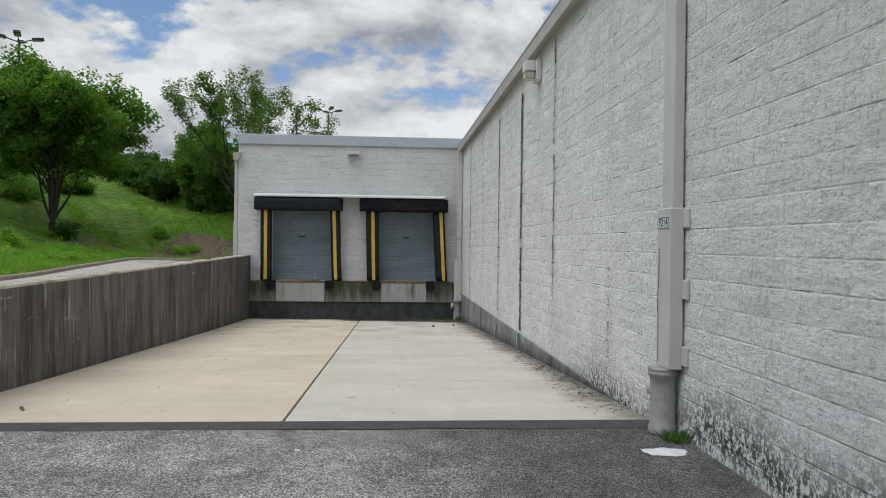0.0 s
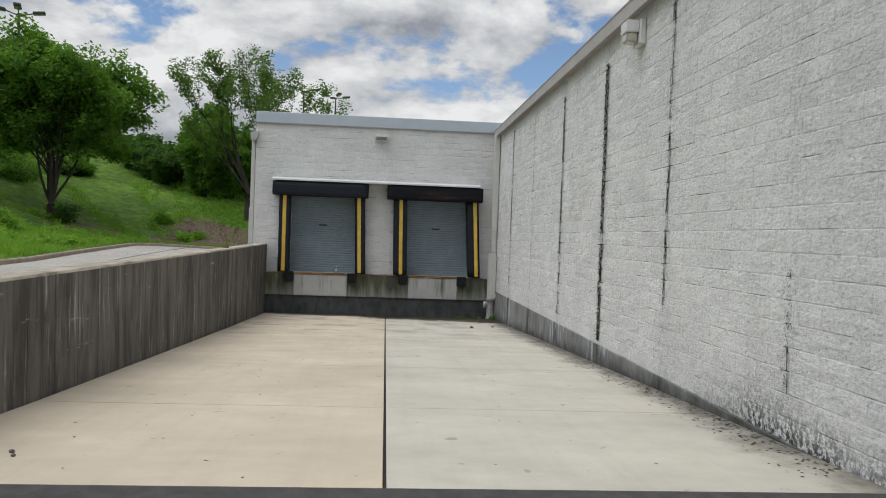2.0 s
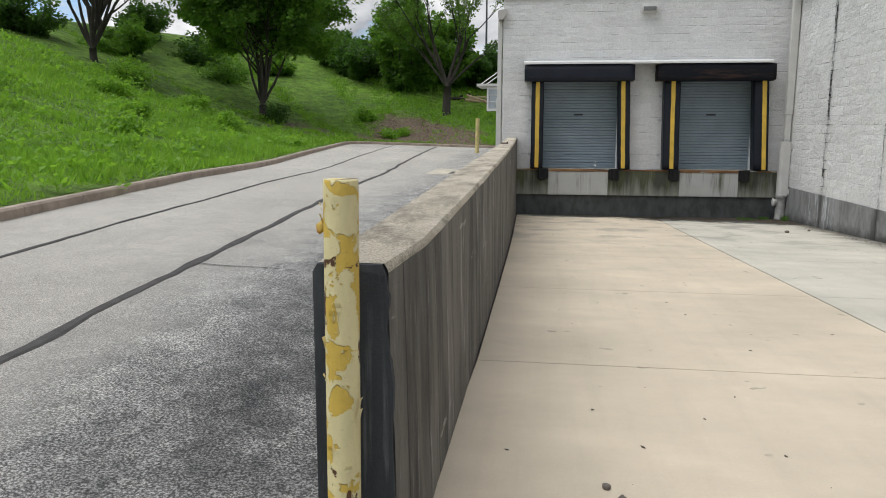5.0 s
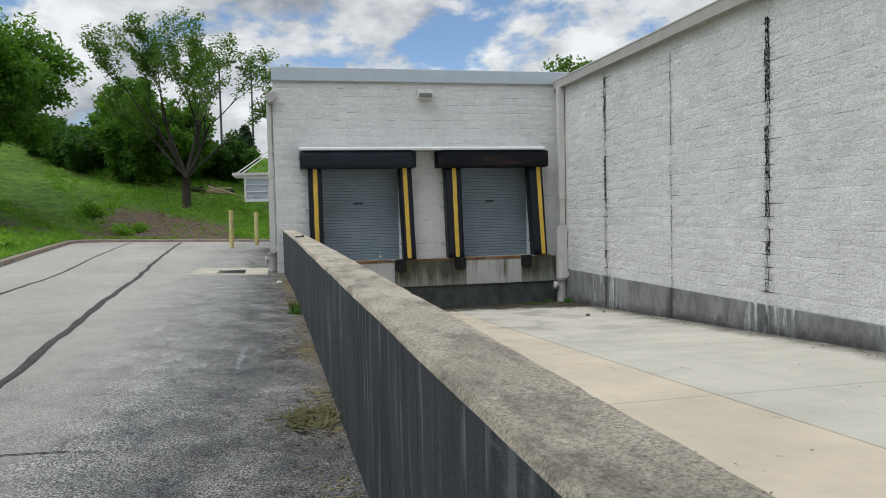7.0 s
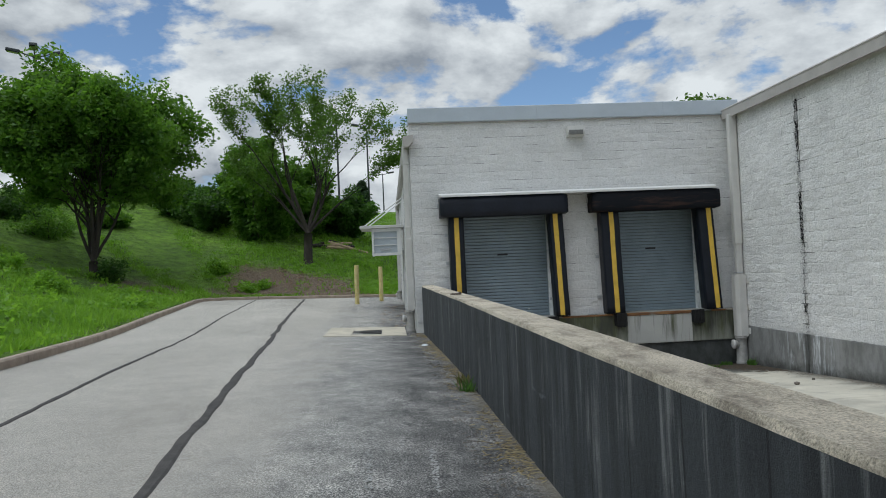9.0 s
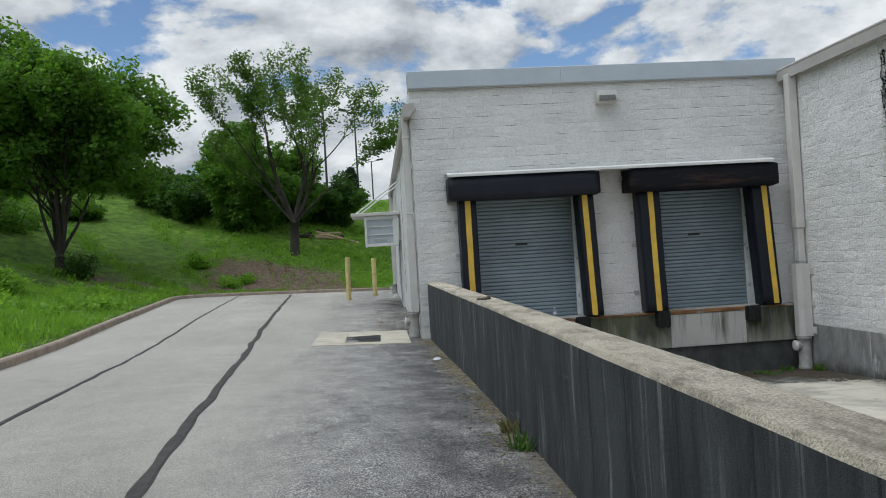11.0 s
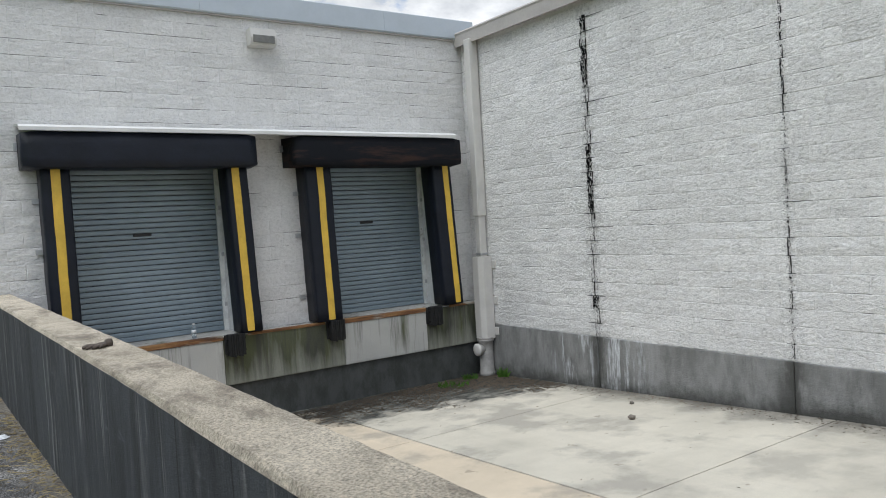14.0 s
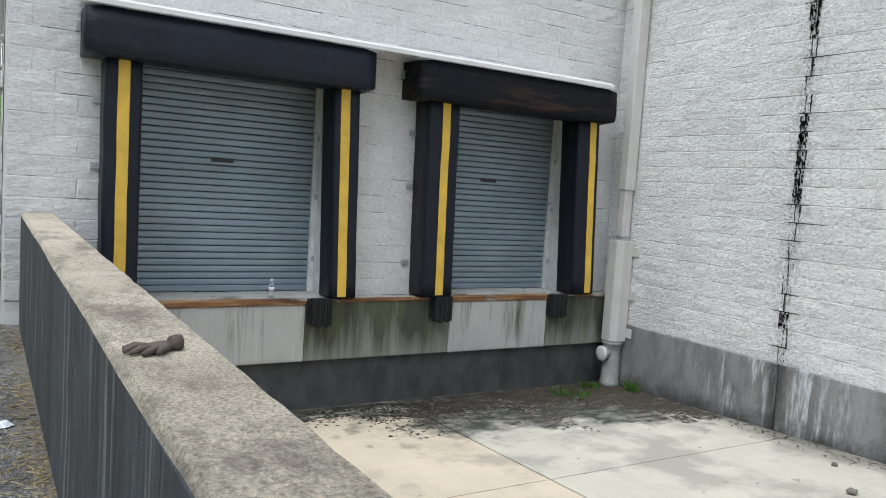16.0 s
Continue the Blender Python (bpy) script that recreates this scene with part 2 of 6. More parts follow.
def dock_concrete(name, c, algae, drips):
    """Cast dock concrete: broad algae runs, thin drips, clean pale stretches."""
    k = Mat(name, 0.88)
    big = k.ramp(k.noise(1.6, 6, 0.6), (0.3, tuple(v * 0.82 for v in c)), (0.7, c))
    base = k.mix(1.0, big, k.ramp(k.noise(80, 4, 0.7), (0.3, 0.86), (0.65, 1.0)), "MULTIPLY")
    z = k.axis(2)
    wob = k.math("ADD", z, k.math("MULTIPLY", k.math("SUBTRACT", k.noise(4.5, 5, 0.65, (1, 1, 0.12)), 0.5), 1.3))
    high = k.math("MULTIPLY", k.math("SUBTRACT", wob, 0.02), 2.4, True)
    broad = k.ramp(k.noise(2.4, 7, 0.68, (1, 1, 0.08)), (0.56 - algae * 0.22, 0.0), (0.68 - algae * 0.16, 0.9))
    green = k.ramp(k.noise(2.3, 4, 0.6, (1, 1, 0.3)), (0.35, (0.022, 0.023, 0.018)), (0.65, (0.07, 0.08, 0.028)))
    base = k.mix(k.math("MULTIPLY", broad, high), base, green)
    run = k.ramp(k.noise(11, 5, 0.62, (1, 1, 0.035)), (0.60 - drips * 0.1, 0.0), (0.70 - drips * 0.1, 0.75))
    base = k.mix(k.math("MULTIPLY", run, k.math("ADD", k.math("MULTIPLY", high, 0.7), 0.25)), base, (0.05, 0.048, 0.04))
    lime = k.ramp(k.noise(9, 4, 0.6, (1, 1, 0.05)), (0.66, 0.0), (0.72, 0.5))
    base = k.mix(lime, base, (0.52, 0.51, 0.49))
    foot = k.math("MULTIPLY", k.math("SUBTRACT", 0.11, z), 9.0, True)
    base = k.mix(k.math("MULTIPLY", foot, k.ramp(k.noise(6, 5, 0.65), (0.35, 0.0), (0.55, 0.7))), base, (0.14, 0.13, 0.11))
    k.col(base)
    k.bump(k.noise(30, 5, 0.65), 0.006)
    return k.m


M_DOCKFACE = dock_concrete("dock_concrete", (0.25, 0.255, 0.215), 1.0, 1.0)
M_DOCKPALE = dock_concrete("pale_dock_panel", (0.46, 0.455, 0.43), 0.08, 0.35)
M_FOOT = stained_concrete("dark_foundation_concrete", (0.078, 0.083, 0.081), (0.022, 0.025, 0.022), 0.75, 0.35, 0.7)
M_PLINTH = stained_concrete("plinth_concrete", (0.29, 0.29, 0.28), (0.085, 0.085, 0.08), 0.55, 0.3, lighter=(0.66, 0.68, 0.70), damp=JOINTS[:5], more=0.04)


def ret_cap():
    k = Mat("weathered_wall_cap", 0.92)
    a = k.ramp(k.noise(2.2, 6, 0.65), (0.3, (0.45, 0.39, 0.30)), (0.7, (0.66, 0.58, 0.46)))
    g = k.ramp(k.noise(95, 5, 0.8), (0.37, 0.4), (0.5, 0.92), (0.64, 1.3))
    c = k.mix(1.0, a, g, "MULTIPLY")
    s = k.ramp(k.noise(4, 8, 0.78, (1, 0.5, 1)), (0.48, 0.0), (0.64, 0.75))
    k.col(k.mix(s, c, (0.13, 0.105, 0.08)))
    k.bump(k.noise(38, 7, 0.8), 0.02)
    return k.m


M_CAP = ret_cap()


def slab(name, c, c2):
    """Broom-swept concrete paving, stained where water stands by the dock."""
    k = Mat(name, 0.85)
    a = k.ramp(k.noise(0.5, 7, 0.6, (1, 1.3, 1)), (0.32, c2), (0.66, c))
    b = k.ramp(k.noise(2.2, 7, 0.65, (0.8, 1.3, 1)), (0.3, 0.92), (0.66, 1.03))
    c0 = k.mix(1.0, a, b, "MULTIPLY")
    g = k.ramp(k.noise(140, 3, 0.7), (0.3, 0.88), (0.6, 1.0))
    c0 = k.mix(1.0, c0, g, "MULTIPLY")
    # long faint tyre and sweep marks
    drag = k.ramp(k.noise(2.6, 5, 0.6, (2.2, 0.12, 1)), (0.34, 0.84), (0.5, 1.0))
    c0 = k.mix(0.3, c0, k.mix(1.0, c0, drag, "MULTIPLY"))
    sp = k.ramp(k.noise(5, 3, 0.5), (0.70, 0.0), (0.74, 0.55))
    c0 = k.mix(sp, c0, (0.2, 0.17, 0.13))
    y, x = k.axis(1), k.axis(0)
    # silt and damp at the low end, ragged edge
    edge = k.math("ADD", y, k.math("MULTIPLY", k.math("SUBTRACT", k.noise(0.9, 6, 0.65), 0.5), 4.2))
    edge = k.math("ADD", edge, k.math("MULTIPLY", x, 0.22))
    wet = k.math("MULTIPLY", k.math("SUBTRACT", edge, 24.95), 2.5, True)
    mid = k.math("MULTIPLY", k.ramp(k.noise(1.2, 6, 0.6), (0.5, 0.0), (0.62, 0.55)), k.band(y, 19.0, 28.0, 3.0))
    c0 = k.mix(mid, c0, (0.22, 0.205, 0.18))
    # dirt swept along the long wall
    side = k.math("ADD", x, k.math("MULTIPLY", k.math("SUBTRACT", k.noise(1.5, 6, 0.7), 0.5), 1.6))
    dirt = k.math("MULTIPLY", k.math("SUBTRACT", side, 2.65), 1.9, True)
    c0 = k.mix(k.math("MULTIPLY", dirt, 0.8), c0, (0.095, 0.085, 0.068))
    film = k.ramp(k.math("ADD", k.noise(5.0, 8, 0.75, (0.7, 1.6, 1)), k.math("MULTIPLY", k.math("SUBTRACT", 25.6, edge), 0.09)), (0.36, (0.012, 0.012, 0.010)), (0.47, (0.05, 0.05, 0.043)), (0.56, (0.14, 0.137, 0.118)), (0.68, (0.25, 0.24, 0.205)))
    c0 = k.mix(k.math("MULTIPLY", wet, 0.97), c0, film)
    k.rough(k.ramp(wet, (0.3, 0.85), (0.9, 0.68)))
    k.col(c0)
    k.bump(k.noise(110, 4, 0.7, (0.25, 1.5, 1)), 0.003)
    return k.m


M_SLAB_A = slab("tan_paving_concrete", (0.63, 0.53, 0.40), (0.51, 0.43, 0.325))
M_SLAB_B = slab("grey_paving_concrete", (0.585, 0.54, 0.45), (0.465, 0.43, 0.357))
M_JOINT = plain("joint_dirt", (0.05, 0.045, 0.04), 0.95, vary=0.3, scale=20)


def asphalt():
    k = Mat("worn_asphalt", 0.9)
    a = k.ramp(k.noise(0.5, 6, 0.6, (1, 0.5, 1)), (0.3, (0.37, 0.342, 0.302)), (0.7, (0.49, 0.456, 0.405)))
    a = k.mix(1.0, a, k.ramp(k.noise(3.5, 8, 0.75), (0.3, 0.84), (0.65, 1.04)), "MULTIPLY")
    stone = k.ramp(k.noise(95, 4, 0.8), (0.36, 0.4), (0.5, 0.95), (0.62, 1.65))
    c = k.mix(0.85, a, k.mix(1.0, a, stone, "MULTIPLY"))
    x, y = k.axis(0), k.axis(1)
    wob = k.math("MULTIPLY", k.math("SUBTRACT", k.noise(0.8, 6, 0.65, (1, 0.4, 1)), 0.5), 2.6)
    # sealed, darker lane along the wall and at the apron
    lane = k.math("MULTIPLY", k.math("SUBTRACT", k.math("ADD", k.math("ADD", x, k.math("MULTIPLY", k.math("SUBTRACT", y, 7.0), 0.022)), wob), -6.5), 0.8, True)
    tone = k.ramp(k.noise(2.8, 9, 0.78, (1, 0.8, 1)), (0.32, (0.10, 0.099, 0.096)), (0.64, (0.32, 0.305, 0.282)))
    tone = k.mix(1.0, tone, k.ramp(k.noise(80, 3, 0.8), (0.40, 0.25), (0.5, 0.85), (0.60, 2.9)), "MULTIPLY")
    c = k.mix(lane, c, tone)
    # oily strip close to the retaining wall
    strip = k.math("MULTIPLY", k.math("SUBTRACT", k.math("ADD", x, k.math("MULTIPLY", wob, 0.35)), -5.5), 1.5, True)
    strip = k.math("MULTIPLY", strip, k.band(y, 7.5, 40.0, 2.0))
    c = k.mix(k.math("MULTIPLY", strip, k.ramp(k.noise(2.0, 8, 0.72), (0.38, 0.35), (0.55, 0.95))), c, k.mix(1.0, c, (0.35, 0.35, 0.36), "MULTIPLY"))
    # dirt and straw dust along the wall foot
    foot = k.math("ADD", k.math("ADD", x, k.math("MULTIPLY", k.math("SUBTRACT", y, 7.65), 0.02)), k.math("MULTIPLY", k.math("SUBTRACT", k.noise(3.0, 7, 0.75), 0.5), 0.5))
    foot = k.math("MULTIPLY", k.math("MULTIPLY", k.math("SUBTRACT", foot, -4.13), 6.0, True), k.band(y, 12.5, 27.0, 2.0))
    soil = k.ramp(k.noise(45, 5, 0.8), (0.36, (0.05, 0.043, 0.033)), (0.62, (0.26, 0.225, 0.165)))
    c = k.mix(k.math("MULTIPLY", foot, 0.75), c, soil)
    # fresher black patch of asphalt round the downspout
    fresh = k.math("MULTIPLY", k.math("SUBTRACT", k.math("ADD", x, k.math("MULTIPLY", wob, 0.5)), 0.2), 0.6, True)
    fresh = k.math("MULTIPLY", fresh, k.band(y, -20.0, 7.6, 0.3))
    c = k.mix(k.math("MULTIPLY", fresh, 0.9), c, k.mix(1.0, c, (0.32, 0.32, 0.33), "MULTIPLY"))
    k.col(c)
    k.bump(k.noise(95, 4, 0.8), 0.012)
    k.bump(k.noise(30, 4, 0.6), 0.006)
    return k.m


M_ASPHALT = asphalt()
M_TAR = plain("crack_sealant", (0.06, 0.054, 0.05), 0.9, vary=0.3, scale=8, bump=0.004)
M_STROKE = plain("worn_road_paint", (0.36, 0.355, 0.34), 0.8, vary=0.25, scale=12)
M_KERB = plain("kerb_concrete", (0.36, 0.29, 0.23), 0.9, vary=0.25, scale=3, bump=0.006)


def hill():
    k = Mat("grassy_bank", 0.95)
    a = k.ramp(k.noise(0.25, 5, 0.6), (0.32, (0.10, 0.20, 0.018)), (0.7, (0.19, 0.34, 0.03)))
    b = k.ramp(k.noise(1.8, 8, 0.75), (0.34, 0.42), (0.66, 1.3))
    c = k.mix(1.0, a, b, "MULTIPLY")
    x, y = k.axis(0), k.axis(1)
    soil = k.ramp(k.noise(9, 6, 0.7), (0.3, (0.12, 0.085, 0.055)), (0.7, (0.27, 0.2, 0.14)))
    n = k.math("MULTIPLY", k.math("SUBTRACT", k.noise(0.35, 5, 0.6), 0.5), 5.0)
    bare = k.math("MULTIPLY", k.band(k.math("ADD", x, n), -13.8, -6.3, 1.5), k.band(k.math("ADD", y, n), 45.8, 53.0, 2.0))
    c = k.mix(bare, c, soil)
    under = k.math("MULTIPLY", k.band(k.math("ADD", x, n), -18.6, -15.0, 1.5), k.band(k.math("ADD", y, n), 44.4, 47.6, 1.2))
    c = k.mix(under, c, soil)
    spots = k.ramp(k.noise(0.22, 4, 0.6), (0.66, 0.0), (0.72, 0.8))
    c = k.mix(spots, c, soil)
    k.col(c)
    k.bump(k.noise(2.2, 5, 0.65), 0.5)
    k.bump(k.noise(14, 5, 0.7), 0.08)
    return k.m


M_HILL = hill()


def leaf(name, c, c2):
    k = Mat(name, 0.6)
    k.col(k.mix(0.7, k.ramp(k.island, (0.0, c2), (1.0, c)), k.ramp(k.noise(0.9, 3, 0.5), (0.35, c2), (0.65, c))))
    t = k.n.new("ShaderNodeBsdfTranslucent")
    t.inputs[0].default_value = (*[min(1, v * 1.3) for v in c], 1)
    s = k.n.new("ShaderNodeMixShader")
    s.inputs[0].default_value = 0.5
    k.link(k.b.outputs[0], s.inputs[1])
    k.link(t.outputs[0], s.inputs[2])
    k.link(s.outputs[0], k.n["Material Output"].inputs[0])
    return k.m


M_LEAF_A = leaf("maple_leaf", (0.135, 0.275, 0.024), (0.022, 0.065, 0.008))
M_LEAF_B = leaf("young_leaf", (0.12, 0.22, 0.028), (0.03, 0.075, 0.011))
M_LEAF_C = leaf("thicket_leaf", (0.075, 0.17, 0.020), (0.014, 0.04, 0.007))
M_LEAF_D = leaf("conifer_needles", (0.04, 0.08, 0.03), (0.02, 0.04, 0.016))
M_GRASS = leaf("grass_blade", (0.22, 0.40, 0.034), (0.08, 0.18, 0.014))
M_BARK = plain("bark", (0.045, 0.037, 0.03), 0.95, vary=0.35, scale=5, bump=0.02, bscale=25, stretch=(1, 1, 0.25))

M_WHITE = plain("white_painted_steel", (0.62, 0.615, 0.60), 0.5, vary=0.08, scale=3)
M_PIPE = plain("grey_white_downspout_paint", (0.52, 0.505, 0.48), 0.45, vary=0.08, scale=2.5)
M_FASCIA = plain("fascia_metal", (0.40, 0.375, 0.35), 0.5, vary=0.12, scale=2)
M_COPING = plain("grey_blue_coping_metal", (0.42, 0.46, 0.50), 0.4, 0.2, vary=0.06, scale=1.5)
M_SHUTTER = plain("grey_blue_shutter_steel", (0.235, 0.29, 0.33), 0.45, 0.25, vary=0.12, scale=1.6)
M_SLOT = plain("black_plastic", (0.015, 0.015, 0.017), 0.5)
M_VINYL = plain("black_vinyl", (0.006, 0.0085, 0.016), 0.5, vary=0.3, scale=3, bump=0.012, bscale=7)
for v_mat in (M_VINYL,):
    v_mat.node_tree.nodes["Principled BSDF"].inputs["Specular IOR Level"].default_value = 0.3
M_YELLOW = plain("yellow_stripe_vinyl", (0.62, 0.40, 0.05), 0.55, vary=0.15, scale=5)
M_RUBBER = plain("black_rubber", (0.02, 0.02, 0.02), 0.8, vary=0.3, scale=12)
M_GALV = plain("galvanised_steel", (0.45, 0.46, 0.47), 0.45, 0.7, vary=0.15, scale=10)
M_CRACK = plain("open_joint_black", (0.012, 0.012, 0.012), 0.95, vary=0.3, scale=20)
M_BOOT = plain("weathered_grey_boot_paint", (0.30, 0.29, 0.275), 0.6, vary=0.25, scale=7, bump=0.003)
M_INK = plain("navy_paint", (0.015, 0.02, 0.05), 0.6)
M_SIGN = plain("number_plate_white", (0.6, 0.62, 0.64), 0.5, vary=0.05)


def flaking(name, c, c2, under, amount):
    """Thick paint that flakes off rusty steel."""
    k = Mat(name, 0.65)
    peel = k.ramp(k.noise(8, 5, 0.55, None, 0.5), (0.53, 0.0), (0.545, 1.0))
    coat = k.mix(peel, c, c2)
    grime = k.ramp(k.noise(60, 5, 0.75), (0.25, 0.7), (0.42, 1.0))
    coat = k.mix(1.0, coat, grime, "MULTIPLY")
    fade = k.ramp(k.noise(3.0, 5, 0.65, (1, 1, 0.4)), (0.4, 0.8), (0.65, 1.05))
    coat = k.mix(1.0, coat, fade, "MULTIPLY")
    rust = k.ramp(k.noise(26, 5, 0.7), (0.3, tuple(v * 0.4 for v in under)), (0.7, under))
    m = k.ramp(k.noise(7, 6, 0.62, (1, 1, 0.7), 0.4), (amount, 0.0), (amount + 0.015, 1.0))
    k.col(k.mix(m, coat, rust))
    k.bump(m, -0.006)
    k.bump(peel, -0.004)
    k.bump(k.noise(70, 4, 0.7), 0.003)
    return k.m


M_BOLLARD = flaking("flaking_yellow_paint", (0.78, 0.67, 0.36), (0.68, 0.46, 0.08), (0.13, 0.055, 0.022), 0.562)
M_BLISTER = flaking("blistered_orange_paint", (0.62, 0.30, 0.05), (0.6, 0.4, 0.08), (0.16, 0.055, 0.02), 0.56)
M_BOLLARD_FAR = flaking("faded_yellow_paint", (0.62, 0.52, 0.24), (0.56, 0.45, 0.16), (0.3, 0.2, 0.1), 0.72)


def rusty_edge():
    """Steel edge: long bands of orange and dark rust with worn grey spots."""
    k = Mat("rusted_edge_steel", 0.85)
    a = k.ramp(k.noise(5, 7, 0.7, (0.25, 1, 3.5)), (0.36, (0.035, 0.018, 0.012)), (0.5, (0.16, 0.07, 0.025)), (0.62, (0.30, 0.17, 0.07)))
    w = k.ramp(k.noise(2.2, 5, 0.65, (0.6, 1, 2)), (0.55, 0.0), (0.63, 0.8))
    k.col(k.mix(w, a, (0.34, 0.32, 0.27)))
    k.bump(k.noise(45, 5, 0.7), 0.004)
    return k.m


M_RUST = rusty_edge()
M_JAMB = flaking("jamb_paint", (0.76, 0.77, 0.76), (0.68, 0.69, 0.68), (0.2, 0.1, 0.05), 0.69)


def scuffed_vinyl():
    k = Mat("scuffed_black_vinyl", 0.7)
    s = k.ramp(k.noise(3.2, 7, 0.68, (0.35, 1, 3.0)), (0.5, 0.0), (0.66, 0.6))
    k.col(k.mix(s, (0.007, 0.008, 0.011), (0.06, 0.032, 0.023)))
    k.bump(k.noise(7, 4, 0.6), 0.012)
    return k.m


M_HOOD_WORN = scuffed_vinyl()

M_HOOD_WORN.node_tree.nodes["Principled BSDF"].inputs["Specular IOR Level"].default_value = 0.15
M_RUBBER.node_tree.nodes["Principled BSDF"].inputs["Specular IOR Level"].default_value = 0.2


# ---- mesh helpers ----
def mesh(name, verts, faces, mat):
    d = bpy.data.meshes.new(name)
    d.from_pydata(verts, [], faces)
    if mat:
        d.materials.append(mat)
    d.update()
    return d


def obj(name, d, parent=None, label="", m=None):
    ob = new(name, d)
    if parent:
        ob.parent = parent
    if m:
        ob.matrix_basis = m
    if label:
        ob["label"] = label
    return ob


def part(name, bm, mat, parent=None, label="", smooth=False):
    """Links a bmesh as one mesh object under a thing or a part."""
    d = bpy.data.meshes.new(name)
    bmesh.ops.recalc_face_normals(bm, faces=bm.faces)
    bm.to_mesh(d)
    bm.free()
    d.materials.append(mat)
    if smooth:
        d.shade_smooth()
    return obj(name, d, parent, label)


def boxbm(x0, x1, y0, y1, z0, z1, bevel=0.0, seg=1, bm=None):
    own = bm or bmesh.new()
    r = bmesh.ops.create_cube(own, size=1)
    for v in r["verts"]:
        v.co = Vector((x0 + (v.co.x + 0.5) * (x1 - x0), y0 + (v.co.y + 0.5) * (y1 - y0), z0 + (v.co.z + 0.5) * (z1 - z0)))
    if bevel:
        es = list({e for v in r["verts"] for e in v.link_edges})
        bmesh.ops.bevel(own, geom=es, offset=bevel, segments=seg, affect="EDGES", profile=0.5)
    return own


def prism(pts, axis, a, b, bevel=0.0, bm=None):
    """A polygon in the plane across axis (x or y or z), pushed from a to b along it."""
    own = bm or bmesh.new()

    def at(p, q):
        return {"x": (q, p[0], p[1]), "y": (p[0], q, p[1]), "z": (p[0], p[1], q)}[axis]

    va = [own.verts.new(at(p, a)) for p in pts]
    vb = [own.verts.new(at(p, b)) for p in pts]
    n = len(pts)
    own.faces.new(va)
    own.faces.new(vb[::-1])
    for i in range(n):
        own.faces.new((va[i], va[(i + 1) % n], vb[(i + 1) % n], vb[i]))
    if bevel:
        bmesh.ops.bevel(own, geom=list(own.edges), offset=bevel, segments=2, affect="EDGES")
    return own


def lathe(profile, c, axis="z", seg=24, bm=None):
    """A turned shape: (radius, along) points about an axis through c."""
    own = bm or bmesh.new()
    rings = []
    for r, h in profile:
        ring = []
        for i in range(seg):
            a = 2 * math.pi * i / seg
            p, q = r * math.cos(a), r * math.sin(a)
            ring.append(own.verts.new(Vector(c) + Vector({"z": (p, q, h), "x": (h, p, q), "y": (q, h, p)}[axis])))
        rings.append(ring)
    for a, b in zip(rings, rings[1:]):
        for i in range(seg):
            own.faces.new((a[i], a[(i + 1) % seg], b[(i + 1) % seg], b[i]))
    own.faces.new(rings[0][::-1])
    own.faces.new(rings[-1])
    return own


def tube(pts, radii, seg=8, bm=None):
    """A bent round bar through points."""
    own = bm or bmesh.new()
    rings, up = [], Vector((0.3, 0.2, 1))
    pts = [Vector(p) for p in pts]
    for i, p in enumerate(pts):
        d = (pts[min(i + 1, len(pts) - 1)] - pts[max(i - 1, 0)]).normalized()
        u = d.cross(up if abs(d.dot(up.normalized())) < 0.95 else Vector((1, 0, 0))).normalized()
        w = d.cross(u)
        r = radii[i] if isinstance(radii, (list, tuple)) else radii
        rings.append([own.verts.new(p + r * (math.cos(2 * math.pi * k / seg) * u + math.sin(2 * math.pi * k / seg) * w)) for k in range(seg)])
    for a, b in zip(rings, rings[1:]):
        for k in range(seg):
            own.faces.new((a[k], a[(k + 1) % seg], b[(k + 1) % seg], b[k]))
    own.faces.new(rings[0])
    own.faces.new(rings[-1][::-1])
    return own


def thing(name, label, category, at=(0, 0, 0), group="", kind=""):
    ob = new(name)
    ob.empty_display_size = 0.2
    ob.location = at
    return tagged(ob, label, category, group, kind)


def lerp(table, v):
    return float(np.interp(v, [p[0] for p in table], [p[1] for p in table]))


# ---- levels of the ground ----
def floor_z(y):
    return 0.297 - 0.0508 * (y - 10.41)


ROAD_BASE = ((-60, 0.45), (0, 0.46), (8, 0.50), (14, 0.60), (20, 0.63), (25, 0.55), (27.5, 0.54), (32, 0.60), (40, 0.66), (60, 0.70))


def road_z(x, y):
    z = lerp(ROAD_BASE, y) + 0.036 * max(0.0, -x - 4.3)
    k = min(1.0, max(0.0, (x + 4.6) / 1.6))
    return z + (min(z, 0.455) - z) * k * k * (3 - 2 * k)


def out_x(y):        # outer and inner faces of the retaining wall
    return lerp(((7.65, -3.955), (15.7, -4.10), (19.9, -4.165), (26.7, -4.335)), y)


def in_x(y):
    return lerp(((7.65, -3.70), (8.2, -3.66), (10.3, -3.685), (15.7, -3.775), (19.9, -3.86), (26.7, -4.05)), y)


def ret_top(y):
    return 1.515 + (y - 7.65) * 0.0066


# kerb line, from behind the camera along the road, round the bend and off behind the building
KERB = [(-9.2, -70.0), (-9.2, -10.0), (-9.3, 4.0), (-9.7, 12.0), (-10.3, 17.5), (-10.85, 22.0), (-11.6, 28.0), (-12.5, 35.0),
        (-13.2, 40.5), (-13.6, 43.2), (-13.5, 44.2), (-12.9, 44.9), (-11.8, 45.4), (-9.5, 46.0), (-5.3, 47.1), (2.0, 49.0), (30.0, 56.0), (120.0, 78.0)]


